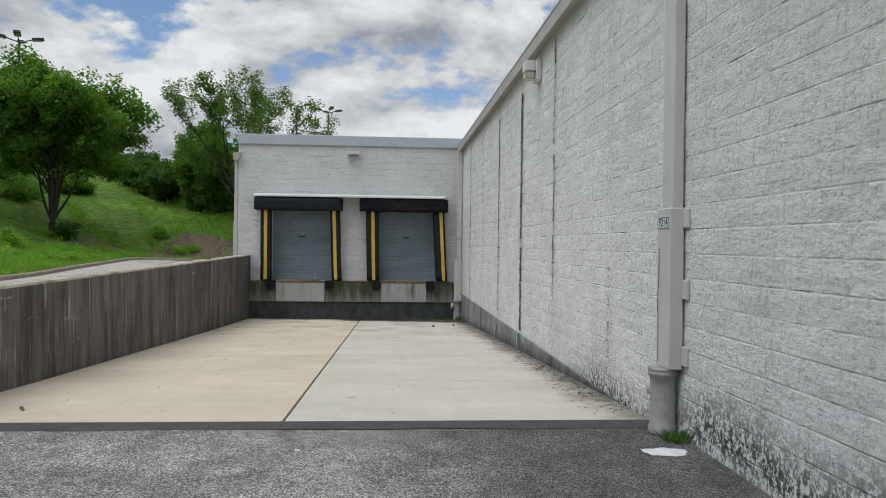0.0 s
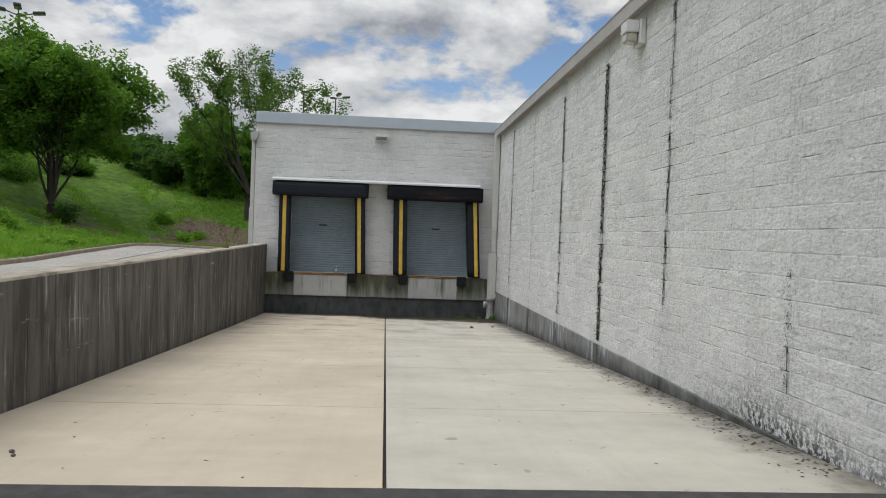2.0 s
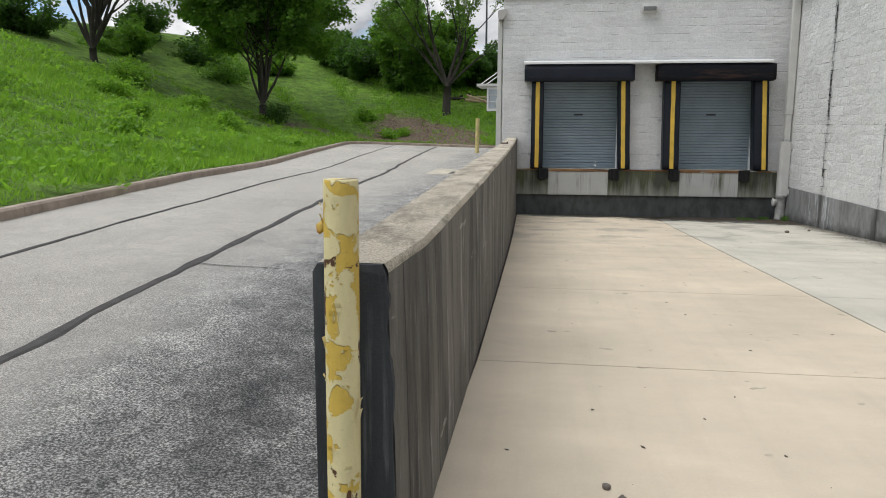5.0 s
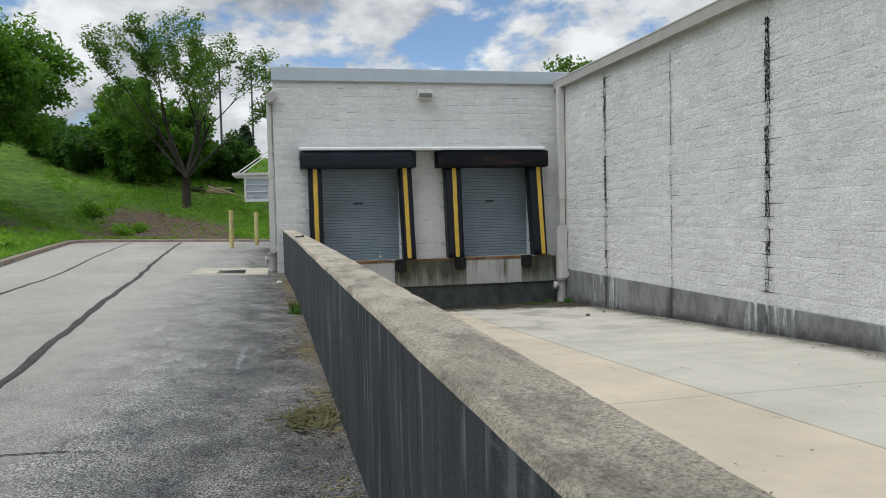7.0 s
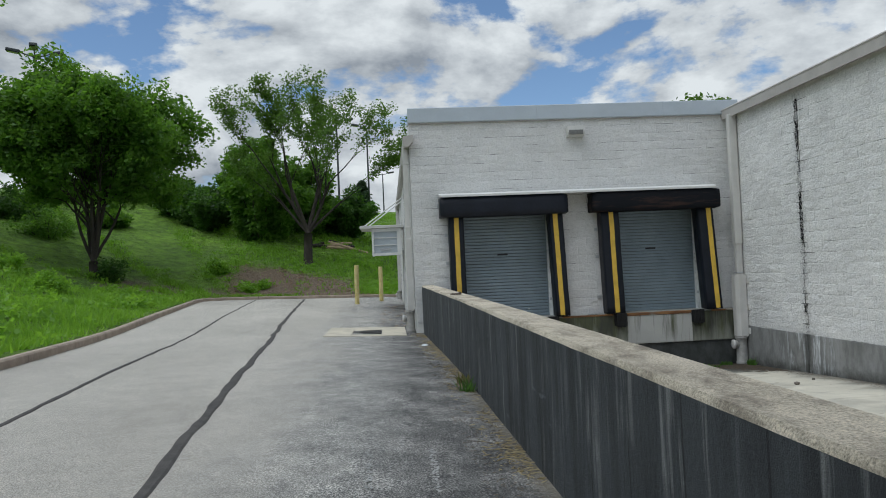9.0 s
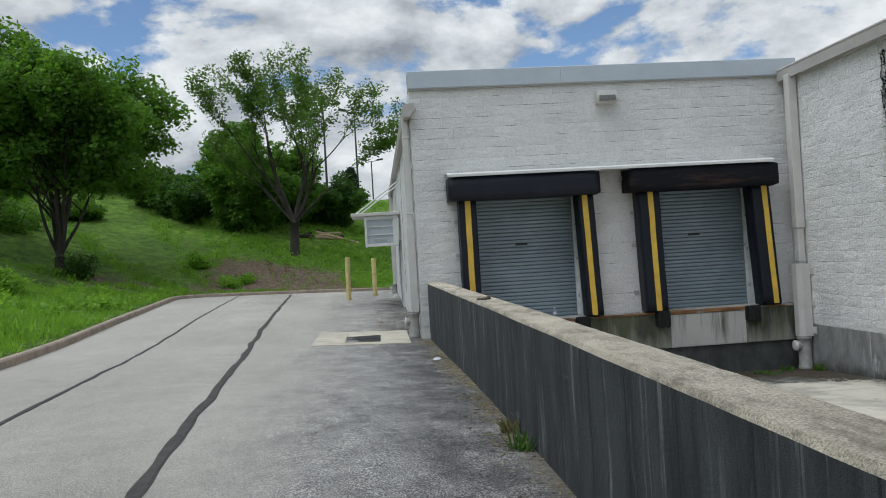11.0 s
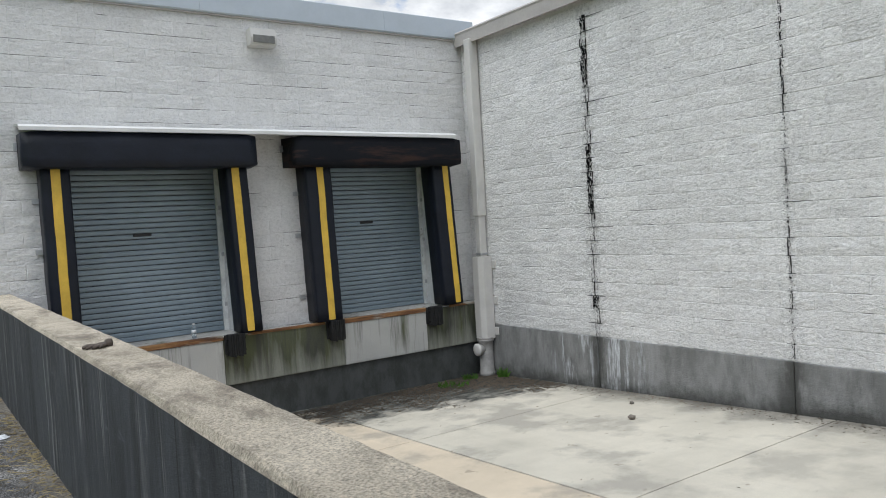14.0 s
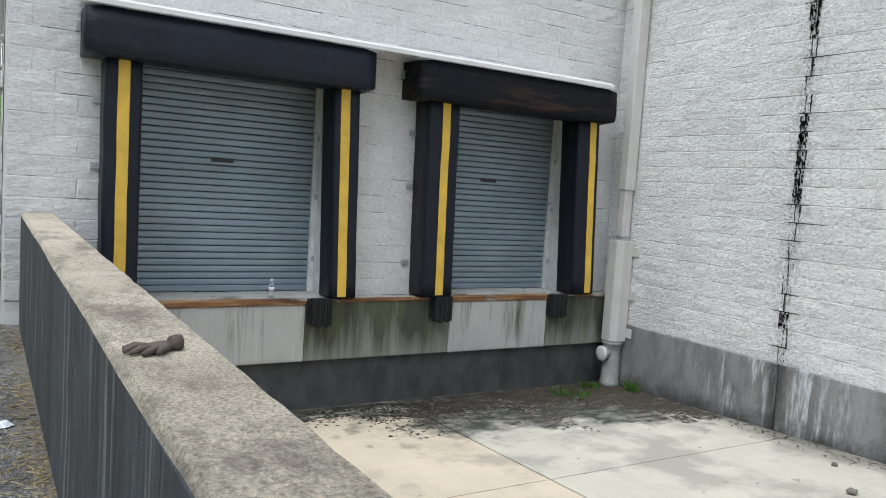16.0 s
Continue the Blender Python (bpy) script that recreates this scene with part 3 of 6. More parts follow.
def kerb_points(step):
    """Evenly spaced points on the rounded kerb line, with the outward normal."""
    pts = [Vector(p) for p in KERB]
    for _ in range(2):
        q = [pts[0]]
        for a, b in zip(pts, pts[1:]):
            q += [a.lerp(b, 0.25), a.lerp(b, 0.75)]
        pts = q + [pts[-1]]
    out, left = [], 0.0
    for a, b in zip(pts, pts[1:]):
        d = (b - a).length
        while left < d:
            out.append(a.lerp(b, left / d))
            left += step
        left -= d
    res = []
    for i, p in enumerate(out):
        t = (out[min(i + 1, len(out) - 1)] - out[max(i - 1, 0)]).normalized()
        res.append((p, Vector((-t.y, t.x))))
    return res


def kerb_z(p):
    return road_z(p.x, min(p.y, 60)) + 0.14


BANK = ((0, 0.0), (1.0, 0.05), (5.0, 0.65), (9.0, 1.85), (14.0, 3.7), (24.0, 7.3), (30.0, 8.4), (45.0, 8.9), (120, 9.2), (2500, 9.5))


def bank_rise(d):
    return lerp(BANK, d)


# ---- ground ----
def bank_height(p, n, d):
    """Height of the bank d metres out from the kerb point p."""
    q = p + n * d
    a = min(1.0, d / 2.5)
    z = kerb_z(p) - 0.015 + bank_rise(d) * (lerp(((40, 1.14), (45, 1.0)), p.y) if p.x < -9.5 else lerp(((-9.5, 0.98), (-3, 0.82)), p.x))
    z += a * 0.35 * noise.noise((q.x * 0.16, q.y * 0.16, 1.0)) + a * 0.12 * noise.noise((q.x * 0.7, q.y * 0.7, 3.0))
    if d > 12:
        z += min(1.0, (d - 12) / 10) * 0.8 * noise.noise((q.x * 0.06, q.y * 0.06, 7.0))
    return z


def bank_z(x, y):
    """Height of the bank at a place beyond the kerb."""
    c = Vector((x, y))
    p, n = min(KERB_FINE, key=lambda k: (k[0] - c).length)
    return bank_height(p, n, max(0.0, (c - p).length))


KERB_FINE = kerb_points(0.9)


def ground():
    """One sheet: the bank beside the road, the land to the horizon, and the low base under everything."""
    kp = KERB_FINE
    offs = [-0.12, 0.10] + [0.1 + 0.55 * i for i in range(1, 20)] + [10.6 + 1.0 * i for i in range(1, 30)] + [46, 60, 90, 160, 320, 700, 1600, 2600]
    verts, faces = [], []
    for p, n in kp:
        for i, d in enumerate(offs):
            q = p + n * d
            z = -0.9 if i == 0 else bank_height(p, n, d)
            verts.append((q.x, q.y, z))
    w = len(offs)
    for i in range(len(kp) - 1):
        for j in range(w - 1):
            a = i * w + j
            faces.append((a, a + w, a + w + 1, a + 1))
    # the base, out to the far side
    inner = [i * w for i in range(len(kp))]
    far = []
    for x, y in ((2600, 600), (2600, -2600), (-400, -2600)):
        far.append(len(verts))
        verts.append((x, y, -0.9))
    faces.append(tuple(inner[::-1][-1:] + inner[1:] + far))
    ob = obj("ground", mesh("ground", verts, faces, M_HILL))
    ob.data.shade_smooth()
    tagged(ob, "steep grassy bank rising beside the service road", "ground", kind="structure")


ground()


def road():
    """Worn asphalt: the apron, the service road beside the wall and its far end."""
    verts, faces = [], []

    def strip(ys, left, right, cols):
        base = len(verts)
        for y in ys:
            a, b = left(y), right(y)
            for i in range(cols + 1):
                x = a + (b - a) * i / cols
                verts.append((x, y, road_z(x, y) + 0.006 * noise.noise((x * 0.9, y * 0.9, 0))))
        for r in range(len(ys) - 1):
            for i in range(cols):
                k = base + r * (cols + 1) + i
                faces.append((k, k + 1, k + cols + 2, k + cols + 1))

    def left(y):
        return lerp([(p[1], p[0]) for p in KERB[:10]], y) - 0.1

    strip(list(np.linspace(-68, 0, 30)) + list(np.linspace(0.5, 7.53, 16)), left, lambda y: WALL_X + 0.05, 60)
    strip(list(np.linspace(7.53, 26.7, 50)), left, lambda y: out_x(y) + 0.12, 40)
    strip(list(np.linspace(26.7, 46.5, 40)), left, lambda y: -4.40, 30)
    strip(list(np.linspace(46.5, 50.0, 8)), lambda y: -14.0, lambda y: 6.0, 20)
    ob = obj("road", mesh("road", verts, faces, M_ASPHALT))
    ob.data.shade_smooth()
    tagged(ob, "worn grey asphalt service road and apron, patched dark along the wall", "road", kind="structure")

    # tar-sealed cracks, slightly raised wavy bands
    def seal(name, pts, width, seed):
        rnd = random.Random(seed)
        v, f = [], []
        n = 160
        ys = [p[1] for p in pts]
        for i in range(n + 1):
            y = ys[0] + (ys[-1] - ys[0]) * i / n
            x = float(np.interp(y, ys, [p[0] for p in pts])) + 0.05 * noise.noise((seed, y * 0.8, 0)) + 0.02 * noise.noise((seed, y * 3.0, 5))
            hw = width * (0.40 + 0.14 * rnd.random() + 0.22 * noise.noise((seed + 3, y * 1.7, 2)))
            for s in (-1, -0.6, 0.6, 1):
                v.append((x + s * hw, y, road_z(x + s * hw, y) + (0.011 if abs(s) < 1 else 0.0)))
        for i in range(n):
            for s in range(3):
                a = i * 4 + s
                f.append((a, a + 1, a + 5, a + 4))
        obj(name, mesh(name, v, f, M_TAR), ob, "black tar crack seal")

    seal("crack_seal", [(-6.3, 8.0), (-6.66, 13.9), (-6.75, 15.1), (-7.2, 20.6), (-8.0, 29.5), (-9.1, 45.0)], 0.115, 1)
    seal("crack_seal", [(-8.2, 9.0), (-8.63, 16.4), (-8.95, 20.1), (-10.25, 33.0), (-11.3, 44.6)], 0.07, 2)
    # cross crack
    v, f = [], []
    for i in range(31):
        x = -6.6 + 1.1 * i / 30
        y = 11.95 + 0.05 * noise.noise((x * 2, 0, 9)) - 0.03 * (x + 6.6)
        for s in (-1, 1):
            v.append((x, y + s * 0.012 * (1 - 0.6 * i / 30), road_z(x, y) + 0.008))
    for i in range(30):
        f.append((2 * i, 2 * i + 1, 2 * i + 3, 2 * i + 2))
    obj("cross_crack", mesh("cross_crack", v, f, M_CRACK), ob, "thin open crack")
    # worn white paint strokes
    for x0, y0, x1, y1 in ((-5.265, 14.15, -5.287, 15.2), (-4.835, 14.05, -4.81, 15.15)):
        rnd = random.Random(int(y0 * 100))
        v, f = [], []
        for _ in range(80):
            q = rnd.random()
            cx, cy, a = x0 + (x1 - x0) * q + rnd.uniform(-0.022, 0.022), y0 + (y1 - y0) * q, rnd.uniform(0.004, 0.014)
            k = len(v)
            for m in range(5):
                e = m * 1.2566 + rnd.uniform(-0.3, 0.3)
                px, py = cx + a * math.cos(e), cy + 1.5 * a * math.sin(e)
                v.append((px, py, road_z(px, py) + 0.009))
            f.append(tuple(range(k, k + 5)))
        obj("paint_stroke", mesh("paint_stroke", v, f, M_STROKE), ob, "worn white paint stroke")
    # tar strip where the asphalt meets the paving
    v, f = [], []
    for i in range(81):
        x = -3.5 + 6.6 * i / 80
        for y, h in ((7.28 + 0.05 * noise.noise((x * 1.3, 2, 0)), 0.0), (7.36, 0.006), (7.545, 0.008)):
            v.append((x, y, road_z(x, y) + 0.004 + h))
    for i in range(80):
        for s in range(2):
            a = i * 3 + s
            f.append((a, a + 3, a + 4, a + 1))
    obj("edge_seal", mesh("edge_seal", v, f, M_TAR), ob, "black tar strip along the paving edge")


road()


def kerb():
    root = thing("kerb", "low weathered concrete kerb edging the road", "kerb", kind="structure")
    pts = [(p, n) for p, n in kerb_points(1.5) if -12 < p.y < 50 and p.x < 6]
    for (p, n), (q, m) in zip(pts, pts[1:]):
        t = (q - p).normalized() * 0.006
        v = []
        for c, k in ((p + t, n), (q - t, m)):
            zb = road_z(c.x, c.y)
            for d, h in ((-0.075, -0.1), (-0.075, 0.11), (-0.05, 0.14), (0.07, 0.14), (0.075, -0.1)):
                w = c + k * d
                v.append((w.x, w.y, zb + h))
        f = [(0, 1, 2, 3, 4), (9, 8, 7, 6, 5)] + [(i, i + 5, (i + 1) % 5 + 5, (i + 1) % 5) for i in range(5)]
        obj("kerb_stone", mesh("kerb_stone", v, f, M_KERB), root)


kerb()


# ---- dock floor ----
def dock_floor():
    root = thing("floor", "tan and grey concrete paving sloping down to the dock", "floor", kind="structure")
    bm = bmesh.new()
    vs = [bm.verts.new(p) for p in ((-4.3, 7.45, floor_z(7.45) - 0.04), (3.25, 7.45, floor_z(7.45) - 0.04), (3.25, 26.8, floor_z(26.8) - 0.04), (-4.3, 26.8, floor_z(26.8) - 0.04))]
    bm.faces.new(vs)
    part("joint_bed", bm, M_JOINT, root, "dark dirt in the paving joints")
    rows = (7.55, 10.45, 13.72, 16.98, 20.2, 23.45, 26.62)
    for a, b in zip(rows, rows[1:]):
        for x0, x1, m in ((None, -0.27, M_SLAB_A), (-0.245, WALL_X - 0.012, M_SLAB_B)):
            bm = bmesh.new()
            n = 24
            top = []
            for y, g in ((a, 0.006 if a > 8 else 0), (b, -0.006)):
                yy = y + g
                left = in_x(yy) + 0.03 if x0 is None else x0
                top.append([(left + (x1 - left) * i / n, yy + 0.004 * noise.noise((left + (x1 - left) * i / n * 3, yy, 0)), floor_z(yy)) for i in range(n + 1)])
            ring = top[0] + top[1][::-1]
            tv = [bm.verts.new(p) for p in ring]
            bv = [bm.verts.new((p[0], p[1], p[2] - 0.1)) for p in ring]
            f = bm.faces.new(tv)
            k = len(ring)
            for i in range(k):
                bm.faces.new((tv[i], bv[i], bv[(i + 1) % k], tv[(i + 1) % k]))
            bmesh.ops.bevel(bm, geom=list(f.edges), offset=0.005, segments=1, affect="EDGES")
            part("paving_slab", bm, m, root)


dock_floor()


# ---- retaining wall ----
def retaining_wall():
    root = thing("retaining_wall", "long streaked concrete retaining wall with a worn cap", "retaining wall", kind="structure")
    ys = list(np.linspace(7.65, 26.68, 240))

    def rows(bm, section):
        rings = [[bm.verts.new(p) for p in section(y)] for y in ys]
        n = len(rings[0])
        for a, b in zip(rings, rings[1:]):
            for i in range(n - 1):
                bm.faces.new((a[i], a[i + 1], b[i + 1], b[i]))
        return rings

    def wob(y, z, s):
        return 0.006 * noise.noise((y * 0.9, z * 1.5, s)) + 0.004 * noise.noise((y * 4, z * 4, s))

    bm = bmesh.new()
    rows(bm, lambda y: [(in_x(y) + 0.03 * (1 - k / 6) * max(0, 1 - (y - 7.6) / 12) + wob(y, k, 1), y, floor_z(y) - 0.12 + (ret_top(y) - 0.03 - floor_z(y) + 0.12) * k / 6) for k in range(7)])
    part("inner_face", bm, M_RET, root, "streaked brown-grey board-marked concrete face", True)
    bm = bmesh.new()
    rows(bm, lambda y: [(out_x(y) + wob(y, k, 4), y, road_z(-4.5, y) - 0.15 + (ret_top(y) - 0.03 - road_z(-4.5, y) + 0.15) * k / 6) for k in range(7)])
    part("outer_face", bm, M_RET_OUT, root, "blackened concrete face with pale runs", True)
    bm = bmesh.new()

    def cap(y):
        a, b, z = out_x(y), in_x(y), ret_top(y)
        j = 0.010 * noise.noise((y * 2.3, 0, 8)) + 0.016 * max(0, noise.noise((y * 9, 0, 2)))
        k = 0.010 * noise.noise((y * 2.1, 4, 8)) + 0.016 * max(0, noise.noise((y * 10, 6, 2)))
        pts = [(a + wob(y, 6, 4), z - 0.03), (a + 0.004 + abs(j) * 0.5, z - 0.016), (a + 0.014 + abs(j), z)]
        pts += [(a + (b - a) * q, z + 0.003 * noise.noise((y * 3, q * 5, 0))) for q in (0.25, 0.5, 0.75)]
        pts += [(b - 0.014 - abs(k), z), (b - 0.004 - abs(k) * 0.5, z - 0.016), (b + wob(y, 6, 1), z - 0.03)]
        return [(x, y, zz) for x, zz in pts]

    rows(bm, cap)
    part("cap", bm, M_CAP, root, "pitted pale grey weathered cap")
    # near end, with a spalled corner
    y = 7.65
    bm = bmesh.new()
    z0, z1 = 0.3, ret_top(y)
    a, b = out_x(y), in_x(y)
    ring = [(a, z0), (b + 0.03, z0), (b + 0.022, z0 + 0.3), (b + 0.012, z0 + 0.6), (b + 0.016, z0 + 0.8), (b - 0.004, z1 - 0.22), (b + 0.004, z1 - 0.12), (b - 0.006, z1 - 0.035), (b - 0.02, z1 - 0.002), (a + 0.02, z1 - 0.001), (a, z1 - 0.03)]
    fv = [bm.verts.new((x, y - 0.012 - 0.008 * (i % 2), z)) for i, (x, z) in enumerate(ring)]
    bv = [bm.verts.new((x, y + 0.02, z)) for x, z in ring]
    bm.faces.new(fv)
    for i in range(len(ring)):
        k = (i + 1) % len(ring)
        bm.faces.new((fv[i], bv[i], bv[k], fv[k]))
    part("end_face", bm, M_RET_OUT, root, "black stained broken wall end")
    # filled core, so that the wall is solid behind its faces
    bm = bmesh.new()
    rings = [[bm.verts.new(p) for p in ((out_x(y) + 0.02, y, 0.2), (in_x(y) - 0.02, y, -0.6), (in_x(y) - 0.03, y, ret_top(y) - 0.03), (out_x(y) + 0.03, y, ret_top(y) - 0.03))] for y in (7.67, 26.69)]
    for i in range(4):
        bm.faces.new((rings[0][i], rings[0][(i + 1) % 4], rings[1][(i + 1) % 4], rings[1][i]))
    part("core", bm, M_RET_OUT, root)


retaining_wall()


# ---- block walls ----
def block_meshes(name, mat, seed, count=8, rough=0.012, w=LENGTH):
    """Block fronts in local x (length) and z (height), face towards -y; origin at the lower left of the face plane."""
    rnd = random.Random(seed)
    out = []
    for _ in range(count):
        j = 0.0002
        xs = [j, j + 0.012, w * 0.36, w * 0.66, w - j - 0.012, w - j]
        zs = [j, j + 0.01, COURSE * 0.5, COURSE - j - 0.01, COURSE - j]
        v, f = [], []
        low, top = rnd.choice((0.0, 0.0, 0.0005, 0.002)), rnd.choice((0.0, 0.0, 0.0015))
        for b, z in enumerate(zs):
            for a, x in enumerate(xs):
                y = low if b == 0 else top if b == 4 else 0.0003 if a in (0, 5) else -rnd.random() * rough * (1.0 if b == 2 else 0.55)
                v.append((x, y, z))
        for b in range(4):
            for a in range(5):
                k = b * 6 + a
                f.append((k, k + 1, k + 7, k + 6))
        out.append((v, f))
    return out


def lay_blocks(root, place, spans, z0, courses, holes, single, variants, mat, seed, label):
    """Lays courses of blocks. place(u, z): the pose of a block; holes: (u0, u1, z0, z1); single(u, z): True for a piece of its own."""
    rnd = random.Random(seed)
    shared = [mesh("block", v, f, mat) for v, f in variants]
    allv, allf = [], []
    u_lo, u_hi = spans
    for c in range(courses):
        z = z0 + c * COURSE
        u = u_lo - (LENGTH / 2 if c % 2 else 0)
        while u < u_hi - 0.02:
            cuts = [(max(u, u_lo), min(u + LENGTH, u_hi))]
            for h in holes:
                if z + COURSE * 0.5 > h[2] and z + COURSE * 0.5 < h[3]:
                    nxt = []
                    for a, b in cuts:
                        if b <= h[0] or a >= h[1]:
                            nxt.append((a, b))
                        else:
                            if a < h[0] - 0.01:
                                nxt.append((a, h[0]))
                            if b > h[1] + 0.01:
                                nxt.append((h[1], b))
                    cuts = nxt
            for a, b in cuts:
                if b - a < 0.03:
                    continue
                k = rnd.randrange(len(variants))
                m = place(a, z) @ Matrix.Diagonal(((b - a) / LENGTH, 1, 1, 1))
                if single(a, z):
                    obj("block", shared[k], root, m=m)
                else:
                    o = len(allv)
                    allv.extend([tuple(m @ Vector(p)) for p in variants[k][0]])
                    allf.extend([tuple(i + o for i in q) for q in variants[k][1]])
            u += LENGTH
    if allv:
        ob = obj("blocks", mesh("blocks", allv, allf, mat), root, label)
        ob["kind"] = "stuff"


def opening_wall(name, x0, x1, y0, y1, z0, z1, holes, mat, parent, label=""):
    """A wall along x with real openings through it."""
    xs = sorted({x0, x1, *[h[0] for h in holes], *[h[1] for h in holes]})
    zs = sorted({z0, z1, *[h[2] for h in holes], *[h[3] for h in holes]})
    bm = bmesh.new()
    for a, b in zip(xs, xs[1:]):
        for c, d in zip(zs, zs[1:]):
            mx, mz = (a + b) / 2, (c + d) / 2
            if any(h[0] < mx < h[1] and h[2] < mz < h[3] for h in holes):
                continue
            boxbm(a, b, y0, y1, c, d, bm=bm)
    bmesh.ops.remove_doubles(bm, verts=bm.verts, dist=0.0005)
    seen = {}
    for f in list(bm.faces):
        key = tuple(round(q, 3) for q in f.calc_center_median())
        if key in seen:
            bmesh.ops.delete(bm, geom=[f, seen[key]], context="FACES_ONLY")
            seen.pop(key)
        else:
            seen[key] = f
    return part(name, bm, mat, parent, label)


DOORS = ((-3.44, -1.20), (0.17, 2.42))
SILL_Z, HEAD_Z, DOCK_X0 = 0.77, 3.42, -4.47


def dock_wall():
    root = thing("wall_north", "white painted block wall with two loading doors", "wall", kind="structure")
    holes = [(a, b, SILL_Z, HEAD_Z) for a, b in DOORS]
    opening_wall("wall_core", DOCK_X0 + 0.01, 3.6, DOCK_Y + 0.008, DOCK_Y + 0.28, -0.9, 5.46, holes, M_MORTAR, root)
    return root, holes


DOCK_ROOT, DOCK_HOLES = dock_wall()


def open_joint(root, j, w, lo, hi, fill):
    rnd = random.Random(int(j * 10))
    v, f = [], []
    x = WALL_X - 0.0165

    def patch(*pts):
        k = len(v)
        v.extend((x, j + p, q) for p, q in pts)
        f.append(tuple(range(k, k + len(pts))))

    def crack(y, z0, z1, t):
        """A thin vertical crack of uneven width."""
        z = z0
        a, p = t * rnd.uniform(0.5, 1.3), y
        while z < z1 - 0.005:
            e = min(z1, z + rnd.uniform(0.015, 0.05))
            b, q = t * rnd.uniform(0.35, 1.4), y + rnd.uniform(-0.004, 0.004)
            if rnd.random() < 0.93:
                patch((p - a, z), (p + a, z), (q + b, e), (q - b, e))
            z, a, p = e, b, q

    c = int((lo - 0.385) / COURSE)
    while 0.385 + c * COURSE < hi - 0.03:
        z0, z1 = max(lo, 0.385 + c * COURSE), min(hi, 0.385 + (c + 1) * COURSE)
        up = (z0 - 0.385) / 4.6
        black = fill * (1.25 if up > 0.72 else 0.75 if up > 0.3 else 0.3) if j > 16 else fill
        t = 0.006 + 0.005 * black
        kind = rnd.random()
        if kind < 0.25 + 0.6 * black + (0.35 if up > 0.75 else 0):
            crack(-w * rnd.choice((1.0, 1.0, 0.5)), z0, z1, t)
        if kind > 0.85 - 0.45 * black and w > 0.012:
            crack(w * rnd.choice((1.0, 0.6, 0.2)), z0, z1, t)
        if fill > 0.5:
            crack(rnd.uniform(-0.6, 0.6) * w, z0, z1, t * 0.6)
        # black patches where the filler has gone
        n = int((z1 - z0) / 0.010 * 1.6)
        full = rnd.random() < black
        for _ in range(n if full else n // 3 if black > 0.2 else n // 5):
            y, z = rnd.uniform(-w, w * 0.9), rnd.uniform(z0, z1 - 0.02)
            a, h = rnd.uniform(0.2, 0.8) * (w * 0.34 if full else 0.010), rnd.uniform(0.012, 0.05 if full else 0.022)
            y = max(-w + a * 0.7, min(w - a * 0.7, y))
            patch((y - a, z), (y + a * 0.6, z + 0.003), (y + a, min(z1, z + h)), (y - a * 0.5, min(z1, z + h * 1.1)))
        # mildew specks beside it
        for _ in range(26):
            y, z, a = rnd.gauss(0, w * 0.8 + 0.015), rnd.uniform(z0, z1), rnd.uniform(0.002, 0.006)
            patch((y - a, z), (y + a, z), (y, z + a * 2.4))
        # tick along the bed joint
        if rnd.random() < 0.86 and c > 0:
            k = 0.4 + 0.9 * fill
            a, b = w + rnd.uniform(0.015, 0.15) * k, w + rnd.uniform(0.01, 0.13) * k
            if rnd.random() < 0.12:
                a += 0.22 * k
            h = 0.004 + 0.006 * fill
            patch((-a, z0 - 0.003), (-w * 0.5, z0 - h * 0.6), (b, z0 - 0.002), (b, z0 + 0.002), (w * 0.4, z0 + h), (-w * 0.6, z0 + h), (-a, z0 + 0.002))
        c += 1
    obj("open_joint", mesh("open_joint", v, f, M_CRACK), root, "black open control joint")


def long_wall():
    root = thing("wall_east", "long white painted split-face block wall with open black joints", "wall", kind="structure")
    part("wall_core", boxbm(WALL_X + 0.008, WALL_X + 0.3, -14, 26.95, -0.9, 5.40), M_MORTAR, root)
    # concrete plinth, proud of the blocks, in pours between the joints
    ends = [26.68, 23.7, 20.67, 17.7, 14.8, 12.0, 8.6]
    for a, b in zip(ends, ends[1:]):
        bm = boxbm(WALL_X - 0.022, WALL_X + 0.05, b + 0.006, a - 0.006, -0.75, 0.385, 0.006)
        part("plinth", bm, M_PLINTH, root, "streaked grey concrete plinth")
    # eave: soffit and fascia, in lengths
    y = 26.66
    while y > -14:
        b = max(y - 3.05, -14)
        bm = prism([(3.035, 5.28), (3.035, 5.47), (3.02, 5.50), (3.045, 5.53), (3.5, 5.56), (3.5, 5.40), (3.30, 5.40), (3.30, 5.36), (3.06, 5.36), (3.06, 5.28)], "y", b + 0.004, y)
        part("fascia", bm, M_FASCIA, root, "beige metal roof fascia")
        y = b
    part("soffit", boxbm(3.055, 3.3, -14, 26.66, 5.33, 5.355), M_FASCIA, root, "grey soffit board")
    # open joints: toothed black gaps about a narrow strip of block, with ticks into the bed joints
    for j, w, lo, hi, fill in ((23.7, 0.058, 0.40, 5.10, 0.62), (20.67, 0.014, 0.42, 5.02, 0.16), (17.7, 0.058, 0.6, 4.95, 0.75), (14.8, 0.085, 0.45, 4.95, 0.95), (12.0, 0.035, 1.3, 5.25, 0.4), (9.1, 0.03, 0.8, 1.9, 0.05)):
        open_joint(root, j, w, lo, hi, fill)
    return root


LONG_ROOT = long_wall()


